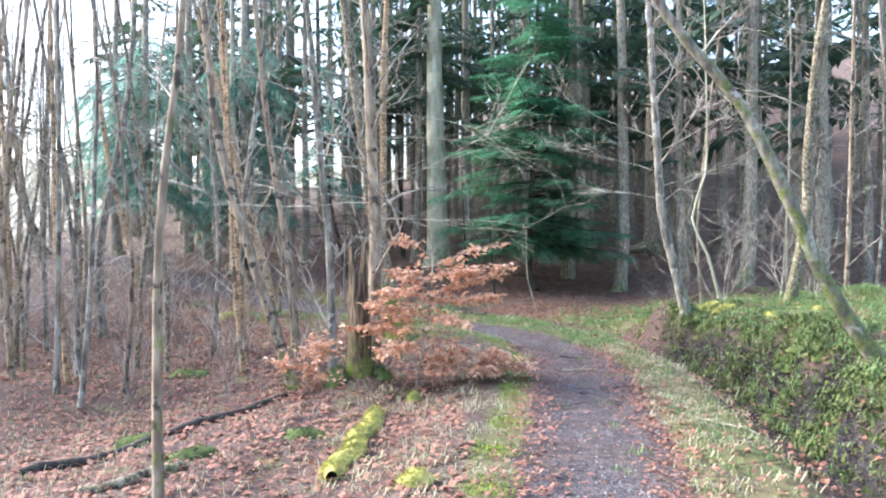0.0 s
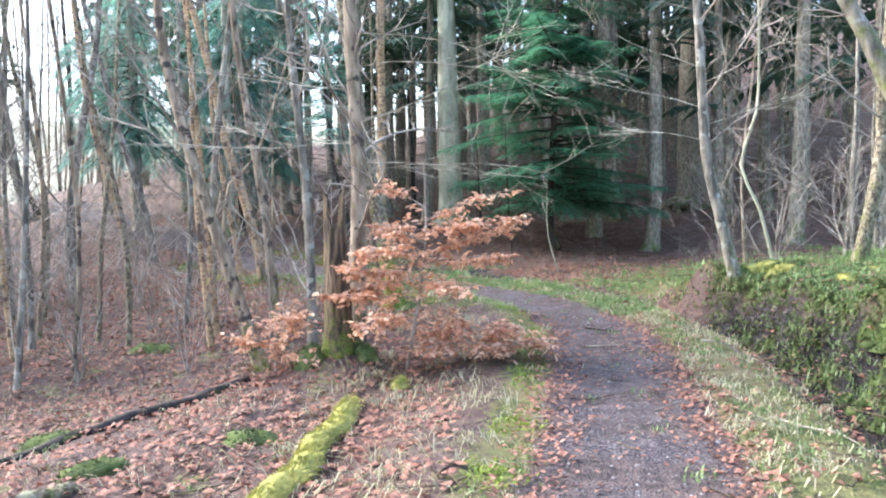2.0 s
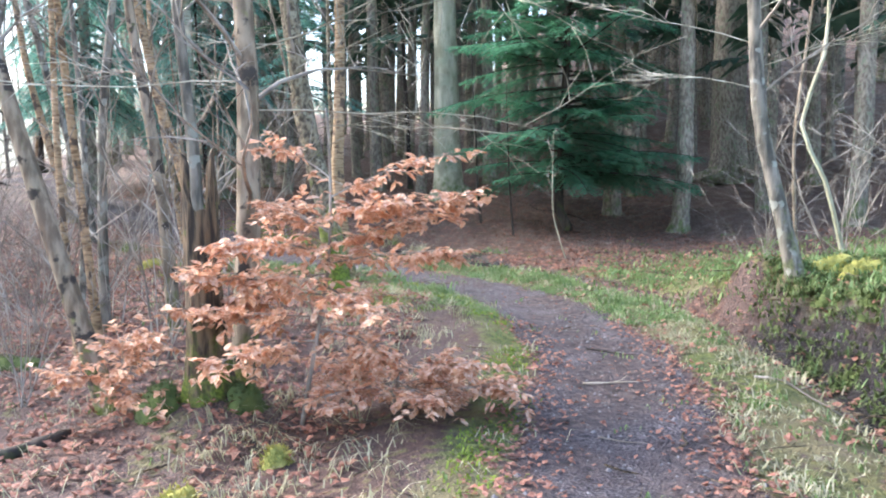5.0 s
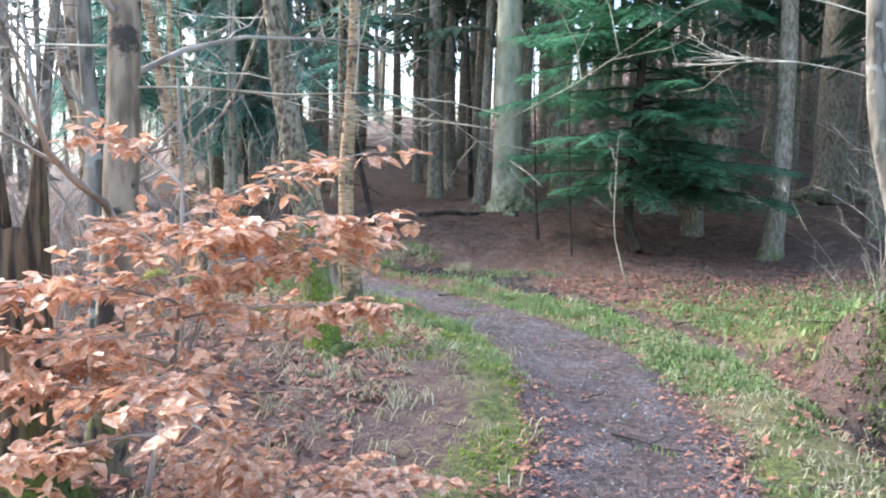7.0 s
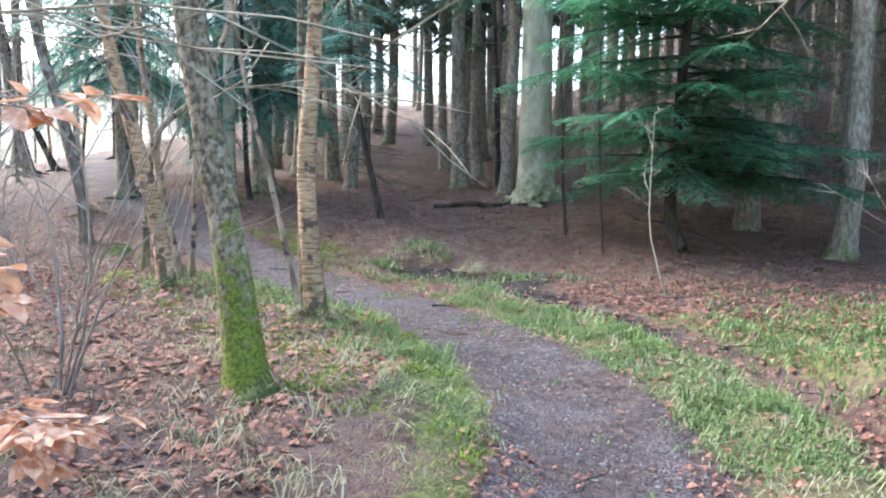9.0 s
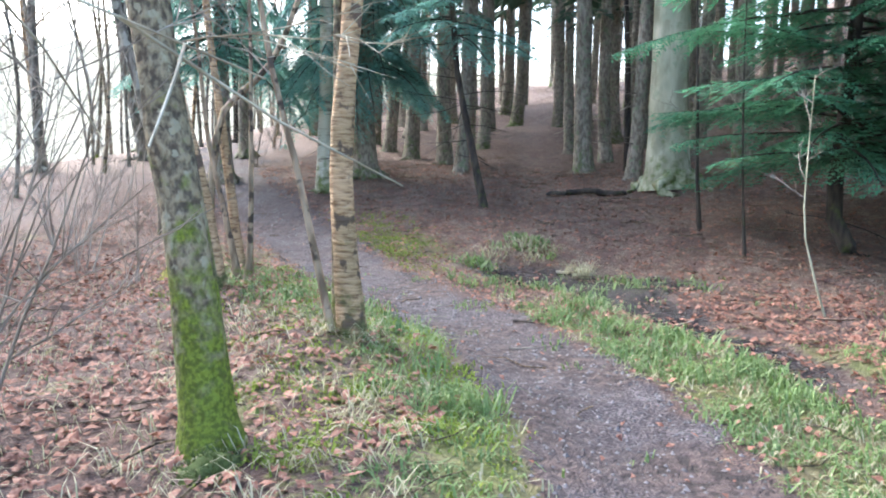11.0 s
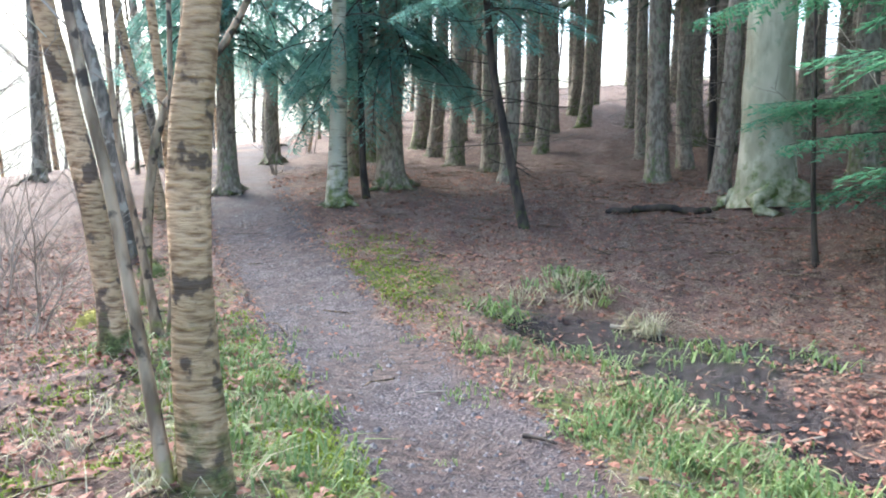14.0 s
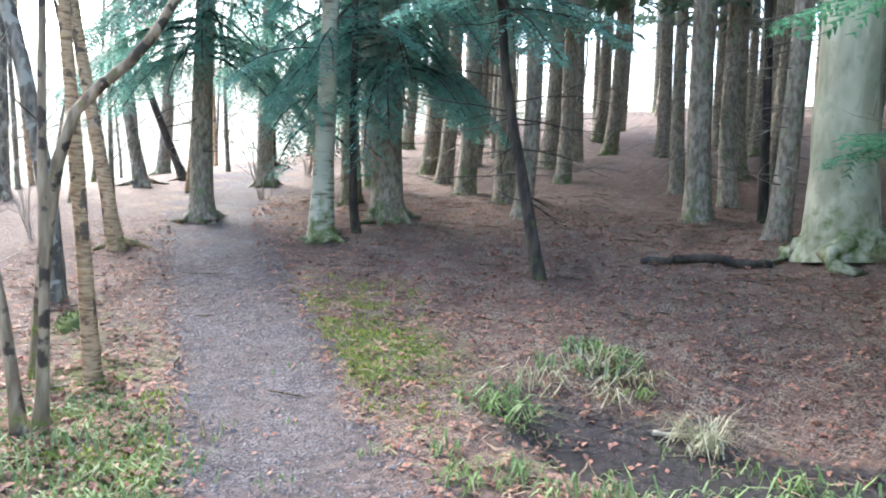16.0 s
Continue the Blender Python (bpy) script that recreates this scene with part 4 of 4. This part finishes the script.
mossy_log("mossy_log", "fallen log wrapped in yellow-green moss on the verge", (-0.86, 6.3), (-0.72, 9.2), 0.085, M_MOSS, 1500, 3)
mossy_log("fallen_branch", "dark rotting branch lying in leaf litter", (-3.9, 7.6), (-2.0, 10.3), 0.05, M_DARK, 0, 5)
mossy_log("fallen_branch", "dark fallen branch under the conifers", (-1.9, 23.9), (-0.7, 24.35), 0.045, M_DARK, 0, 6, 0.05)
mossy_log("fallen_branch", "rotting log half covered by moss in the litter", (-2.9, 6.4), (-2.2, 7.1), 0.05, M_MOSSY, 0, 8)
rng = random.Random(14)
for k, (x, y, w, h, m) in enumerate(((-0.35, 9.6, 0.1, 0.1, M_MOSS), (-2.3, 7.5, 0.22, 0.1, M_MOSSGREEN), (-1.35, 8.1, 0.2, 0.08, M_MOSSGREEN), (-3.3, 8.8, 0.25, 0.1, M_MOSSGREEN),
                                     (-0.2, 5.7, 0.14, 0.09, M_MOSS), (-1.35, 10.3, 0.2, 0.16, M_MOSSGREEN), (-0.75, 10.35, 0.16, 0.14, M_MOSSGREEN), (-0.55, 13.9, 0.14, 0.1, M_MOSSGREEN), (-4.9, 18.6, 0.2, 0.1, M_MOSS), (-4.0, 13.0, 0.3, 0.08, M_MOSSGREEN), (-6.0, 20.2, 0.2, 0.12, M_MOSSGREEN))):
    moss_cushion(x, y, w, h, m, 200 + k, label="rounded cushion of bright yellow-green moss" if m is M_MOSS else "dark green moss cushion on the woodland floor")


rng = random.Random(15)
for k in range(30):
    y = rng.uniform(8.6, 13.6)
    x = rng.uniform(3.85 if y > 10 else 3.6, 5.6)
    x = max(x, 4.35 if y > 12.2 else 0)
    w = rng.uniform(0.09, 0.22)
    bright = rng.random() < 0.35
    moss_cushion(x, y, w, w * rng.uniform(0.3, 0.6), M_MOSS if bright else M_MOSSGREEN, 240 + k, label="mossy hummock on the bank, yellow-green" if bright else "dark mossy hummock on the bank")


for k in range(22):
    y = rng.uniform(8.2, 13.3)
    x = float(np.interp(y, [8, 9.1, 11, 12.3, 13.4], [1.45, 1.6, 1.8, 1.85, 1.7])) + rng.uniform(2.25, 2.7)
    w = rng.uniform(0.07, 0.15)
    moss_cushion(x, y, w, w * rng.uniform(0.3, 0.5), M_MOSSGREEN, 290 + k, label="mossy lump of earth on the ditch's steep bank")


# ---- small cover: leaves, grass, twigs, grit ----
def strew(count, box, chance, seed):
    """Random places in a box, kept by chance(x, y, s)."""
    g = np.random.RandomState(seed)
    x, y = g.uniform(box[0], box[1], count * 4), g.uniform(box[2], box[3], count * 4)
    s = across(x, y)
    keep = np.nonzero(g.rand(len(x)) < chance(x, y, s))[0][:count]
    return x[keep], y[keep], lie(x[keep], y[keep], s[keep]), s[keep]


def flat_leaves(name, label, places, size, mat, seed, lift=0.012):
    rng = random.Random(seed)
    sh = Shape()
    for x, y, z in zip(*places[:3]):
        a, sz = rng.uniform(0, 6.283), size * rng.uniform(0.6, 1.3)
        d = Vector((math.cos(a), math.sin(a), rng.uniform(-0.35, 0.45)))
        w = Vector((-d.y, d.x, rng.uniform(-0.5, 0.5))) * sz * 0.33
        p = Vector((x, y, z + lift + rng.uniform(0, 0.012)))
        m = p + d * sz * 0.5 + Vector((0, 0, rng.uniform(0, 0.3) * sz))
        sh.strip([(p, p + w * 0.1), (m - w, m + w), (p + d * sz, p + d * sz + w * 0.1)])
    tagged(new(name, sh.made(name, [mat], False)), label, "leaves", kind="stuff")


def blades(name, label, places, height, mat, seed, tuft=5, spreadw=0.05, lean=0.7, width=0.006):
    rng = random.Random(seed)
    sh = Shape()
    for x, y, z in zip(*places[:3]):
        way = rng.uniform(0, 6.283)
        for k in range(tuft):
            a = way + rng.uniform(-1.4, 1.4)
            h = height * rng.uniform(0.45, 1.2)
            p = Vector((x + rng.gauss(0, spreadw), y + rng.gauss(0, spreadw), z - 0.01))
            o = Vector((math.cos(a), math.sin(a), 0)) * h * lean * rng.uniform(0.3, 1.3)
            w = Vector((-math.sin(a), math.cos(a), 0)) * width * rng.uniform(0.7, 1.3)
            m = p + o * 0.35 + Vector((0, 0, h * 0.62))
            e = p + o + Vector((0, 0, h * rng.uniform(0.05, 0.75)))
            base = len(sh.v)
            sh.v += [p - w, p + w, m + w * 0.8, m - w * 0.8, e]
            sh.moss += [0.0] * 5
            sh.f += [(base, base + 1, base + 2, base + 3), (base + 3, base + 2, base + 4)]
            sh.m += [0, 0]
    tagged(new(name, sh.made(name, [mat], False)), label, "grass", kind="stuff")


def turf_at(x, y, s):
    return fields(x, y, s)[1]


flat_leaves("leaf_litter", "fallen reddish-brown leaves over the woodland floor",
            strew(19000, (-9, 0.2, 4.5, 19.5), lambda x, y, s: (s < -0.75) * (0.75 - 0.5 * turf_at(x, y, s)) * np.clip(1.1 - 0.06 * np.abs(x), 0.3, 1), 1), 0.075, M_LEAF, 2)
flat_leaves("leaf_litter", "brown leaves caught on the bank and verge",
            strew(6000, (0.5, 7, 4, 20), lambda x, y, s: (s > 0.55) * (0.15 + 0.4 * (s > 1.6) * (s < 4)), 3), 0.07, M_LEAF, 4)
flat_leaves("leaf_litter", "scattered trampled leaves on the footpath",
            strew(8500, (-6, 2.6, 4, 22), lambda x, y, s: (np.abs(s) < 0.85) * (0.12 + 1.1 * (1 - step(10.5, 13.5, y)) * np.clip(np.abs(s) - 0.12, 0, 1) - 0.07 * step(12, 15, y)), 5), 0.045, M_LEAF, 6, 0.006)
flat_leaves("needle_litter", "dead needles and small brown leaves under conifers",
            strew(19000, (-9, 5, 17.5, 28), lambda x, y, s: (np.abs(s) > 0.5) * np.clip(1.2 - 0.07 * (y - 17), 0.25, 1) * 0.8 * (1 - 0.85 * fields(x, y, s)[2]), 7), 0.055, M_LEAF, 8, 0.006)
blades("grass", "short green grass along the path", strew(7500, (-4, 6, 4.5, 20.5), lambda x, y, s: 0.6 * (turf_at(x, y, s) - 0.3) * (0.3 + rough(x, y, 0.7, 41)) * ((s > 0) + 0.45 * (y > 13) + 0.25), 9), 0.08, M_GRASS, 10)
blades("dry_grass", "pale dead grass on the verges", strew(5600, (-3, 5, 4.5, 20), lambda x, y, s: 0.5 * (turf_at(x, y, s) > 0.22) * (s > -2.4) * (s < 1.6) * (0.16 + 0.84 * (s > 0)) * (0.35 + 0.9 * np.clip(rough(x, y, 0.8, 44), 0, 1)) * (1 - 0.6 * step(14, 17, y)), 11), 0.1, M_STRAW, 12, 5, 0.06, 1.5, 0.005)
blades("moss_turf", "strip of bright mossy turf along the path edge", strew(3600, (-2, 1.5, 4.5, 17.5), lambda x, y, s: 0.9 * bump(-0.8, s, 0.13) * (0.4 + rough(x, y, 1.2, 43)), 25), 0.05, M_TURF, 26, 5, 0.05, 1.2, 0.007)
blades("grass", "lush green grass tussocks beside the bend", strew(170, (-2.8, 3, 14.3, 19.6), lambda x, y, s: ((s > 0.75) * (s < 1.6) + (s < -0.68) * (s > -1.35) * (y > 15)) * 0.5, 13), 0.2, M_GRASS, 14, 16, 0.07, 1.15, 0.007)
blades("moss_turf", "low yellow-green mossy turf", strew(1900, (-5.2, -1.5, 19.8, 22.6), lambda x, y, s: (s > 0.65) * np.exp(-((s - 0.9) ** 2 / 0.25 + (x + 3.3) ** 2 / 1.2)) * (0.45 + 0.6 * rough(x, y, 0.5, 47)), 15), 0.06, M_TURF, 16, 5, 0.05, 1.3, 0.005)
blades("grass", "green strap-leaved tussock by a muddy hollow", strew(12, (-1.8, -1.0, 21.1, 21.6), lambda x, y, s: np.full(len(x), 0.5), 17), 0.17, M_GRASS, 18, 10, 0.06, 1.2, 0.011)
blades("dry_grass", "collapsed straw-coloured stalks by a muddy hollow", strew(20, (-1.9, -1.0, 20.85, 21.4), lambda x, y, s: np.full(len(x), 0.5), 19), 0.22, M_STRAW, 20, 8, 0.07, 1.9, 0.006)
blades("dry_grass", "flattened clump of bleached grass in the mud", strew(7, (-0.75, -0.4, 20.6, 20.8), lambda x, y, s: np.full(len(x), 0.5), 71), 0.26, M_STRAW, 72, 14, 0.05, 1.9, 0.005)
blades("grass", "sprawling strap-leaved grass at the mud's edge", strew(9, (-2.25, -1.5, 20.25, 20.75), lambda x, y, s: np.full(len(x), 0.5), 73), 0.2, M_GRASS, 74, 9, 0.06, 1.7, 0.009)
blades("grass", "lush grass at the foot of a shrub", strew(60, (-4.2, -2.2, 17.5, 19.2), lambda x, y, s: (s < -0.6) * (s > -1.9) * 0.7, 51), 0.15, M_GRASS, 52, 12, 0.09, 1.4, 0.007)
blades("moss_turf", "yellow-green turf over the mound beside the path", strew(2600, (-4.5, 0.6, 13.6, 19.5), lambda x, y, s: (s < -0.6) * (s > -2.3) * np.clip(0.15 + 0.8 * rough(x, y, 0.9, 48), 0, 1), 55), 0.06, M_TURF, 56, 5, 0.06, 1.4, 0.006)
blades("dry_grass", "tufts of bleached grass in the leaf litter", strew(170, (-3.2, 0.6, 6, 17), lambda x, y, s: (s < -0.9) * (s > -2.6) * 0.5, 57), 0.17, M_STRAW, 58, 12, 0.05, 1.6, 0.004)
blades("grass", "fresh grass blades by the wet hollow", strew(22, (-0.9, 1.2, 19.7, 20.3), lambda x, y, s: (s > 0.8) * 0.7, 53), 0.16, M_GRASS, 54, 7, 0.07, 1.3, 0.008)
flat_leaves("leaf_litter", "reddish leaves gathered along both edges of the path",
            strew(2400, (-0.5, 3.2, 4, 13.5), lambda x, y, s: 0.9 * bump(0.55, np.abs(s), 0.2), 64), 0.05, M_LEAF, 65, 0.006)
blades("grass", "short green grass on the verge at the bend", strew(2600, (-2.6, 4, 13.5, 20.2), lambda x, y, s: ((s > 0.6) * (s < 1.75) * (1 - step(-0.4, 0.4, -x) * (y > 18)) + 0.5 * (s < -0.6) * (s > -1.3)) * np.clip(0.45 + 0.6 * rough(x, y, 0.8, 66), 0, 1), 67), 0.09, M_GRASS, 68, 6, 0.06, 1.5, 0.006)
blades("moss_turf", "dark green moss and low plants hanging over the ditch bank", strew(3800, (2.8, 5.6, 5, 14), lambda x, y, s: (s > 1.95) * (s < 3.0) * np.clip(0.5 + 0.7 * rough(x, y, 0.9, 76), 0, 1), 77), 0.075, M_MOSSGREEN, 78, 6, 0.07, 1.5, 0.011)
blades("grass", "green woodland plants on the bank", strew(6500, (2.6, 10, 6, 19.2), lambda x, y, s: (s > 1.95) * (0.15 + 0.5 * turf_at(x, y, s) + 0.15 * (s < 3.2) * (y < 15)), 21), 0.13, M_GRASS, 22, 5, 0.07, 1.0, 0.008)
blades("dry_grass", "grey brown dead stems in the litter", strew(1800, (-8, 0, 5, 19), lambda x, y, s: (s < -1) * 0.3, 23), 0.14, M_STRAW, 24, 3, 0.08, 1.5, 0.0035)


def sprigs():
    """Dead needle sprigs and stem bits lying flat under the conifers, too many to count."""
    rng = random.Random(61)
    sh = Shape()
    for x, y, z in zip(*strew(22000, (-10, 7, 17.8, 33), lambda x, y, s: (np.abs(s) > 0.45) * step(0.0, 1.6, np.abs(s) + (y - 19) * 0.7) * np.clip(1.25 - 0.055 * (y - 17), 0.2, 1) * (1 - 0.9 * fields(x, y, s)[2]), 62)[:3]):
        a, ln = rng.uniform(0, 6.283), rng.uniform(0.05, 0.2)
        d = Vector((math.cos(a), math.sin(a), rng.uniform(-0.06, 0.16)))
        w = Vector((-d.y, d.x, rng.uniform(-0.4, 0.4))) * rng.uniform(0.003, 0.007)
        p = Vector((x, y, z + 0.012 + rng.uniform(0, 0.015)))
        q = p + d * ln * 0.5 + w * rng.uniform(-3, 3) + Vector((0, 0, 0.01))
        sh.strip([(p - w, p + w), (q - w, q + w), (p + d * ln - w * 0.4, p + d * ln + w * 0.4)])
    tagged(new("needle_sprigs", sh.made("needle_sprigs", [M_SPRIG], False)), "dead brown needle sprigs and stem bits under the conifers", "needles", kind="stuff")


def litter_sticks():
    """Thin dead twigs strewn over the floor, too many to count."""
    rng = random.Random(31)
    sh = Shape()
    for x, y, z in zip(*strew(1700, (-9, 6, 4.5, 30), lambda x, y, s: 0.1 + 0.5 * (np.abs(s) > 1), 32)[:3]):
        a = rng.uniform(0, 6.283)
        ln = rng.uniform(0.12, 0.6)
        pts = []
        for i in range(4):
            px, py = x + math.cos(a) * ln * i / 3, y + math.sin(a) * ln * i / 3
            a += rng.uniform(-0.25, 0.25)
            pts.append((px, py, z + 0.012 + rng.uniform(0, 0.03)))
        sh.tube(pts, [rng.uniform(0.003, 0.008)] * 3 + [0.002], 4)
    tagged(new("twig_litter", sh.made("twig_litter", [M_DEADWOOD])), "dead twigs strewn over the woodland floor", "twigs", kind="stuff")


def grit():
    rng = random.Random(33)
    sh = Shape()
    for x, y, z in zip(*strew(15000, (-9, 2.6, 4, 25), lambda x, y, s: (np.abs(s) < 0.7) * (0.35 + 0.6 * step(12, 17, y)), 34)[:3]):
        r = rng.uniform(0.005, 0.017) * (1.7 if rng.random() < 0.06 else 1)
        c = [Vector((x + r * math.cos(k * 1.57 + x * 9) * rng.uniform(.7, 1.3), y + r * math.sin(k * 1.57 + x * 9) * rng.uniform(.7, 1.3), z)) for k in range(4)]
        t = Vector((x, y, z + r * rng.uniform(0.5, 1)))
        for k in range(4):
            sh.face((c[k], c[(k + 1) % 4], t))
    tagged(new("grit", sh.made("grit", [M_STONE], False)), "small grey stones trodden into the path", "stones", kind="stuff")


def stick(x, y, a, ln, r, mat, label, seed):
    rng = random.Random(seed)
    sh = Shape()
    pts = []
    px, py = 0.0, 0.0
    for i in range(7):
        pts.append((px, py, ground_at(x + px, y + py) - ground_at(x, y) + r + 0.008))
        a += rng.uniform(-0.25, 0.25)
        px, py = px + math.cos(a) * ln / 6, py + math.sin(a) * ln / 6
    sh.tube(pts, [r * (1 - 0.1 * i) for i in range(7)], 6, 0, None, 0.15, rng)
    grow(sh, pts[3], (math.cos(a + 0.8), math.sin(a + 0.8), 0.1), ln * 0.3, r * 0.5, 0, rng)
    ob = new("stick", sh.made("stick", [mat]))
    ob.location = (x, y, ground_at(x, y))
    tagged(ob, label, "stick", "sticks on the path")


sprigs()
litter_sticks()
grit()
for k, (x, y, a, ln, r, m) in enumerate(((1.75, 12.25, -0.35, 0.5, 0.011, M_DARK), (1.6, 11.1, 0.1, 0.5, 0.009, M_CUT), (1.7, 8.2, 0.5, 0.35, 0.008, M_TWIG), (1.55, 9.8, -0.4, 0.3, 0.006, M_TWIG),
                                         (2.45, 7.9, -0.5, 0.7, 0.013, M_CUT), (-0.35, 17.75, -0.1, 0.22, 0.016, M_DARK), (0.35, 17.5, 0.3, 0.4, 0.009, M_TWIG), (-0.1, 16.9, 0.6, 0.3, 0.008, M_TWIG),
                                         (-0.8, 20.7, 0.3, 0.45, 0.02, M_CUT), (-1.3, 18.2, 1.2, 0.25, 0.009, M_TWIG), (2.9, 11.2, -0.7, 0.7, 0.012, M_TWIG), (0.7, 18.6, 0.4, 0.4, 0.012, M_CUT))):
    stick(x, y, a, ln, r, m, "dead stick lying on the ground" if m is not M_CUT else "bleached bare stick lying on the ground", 300 + k)
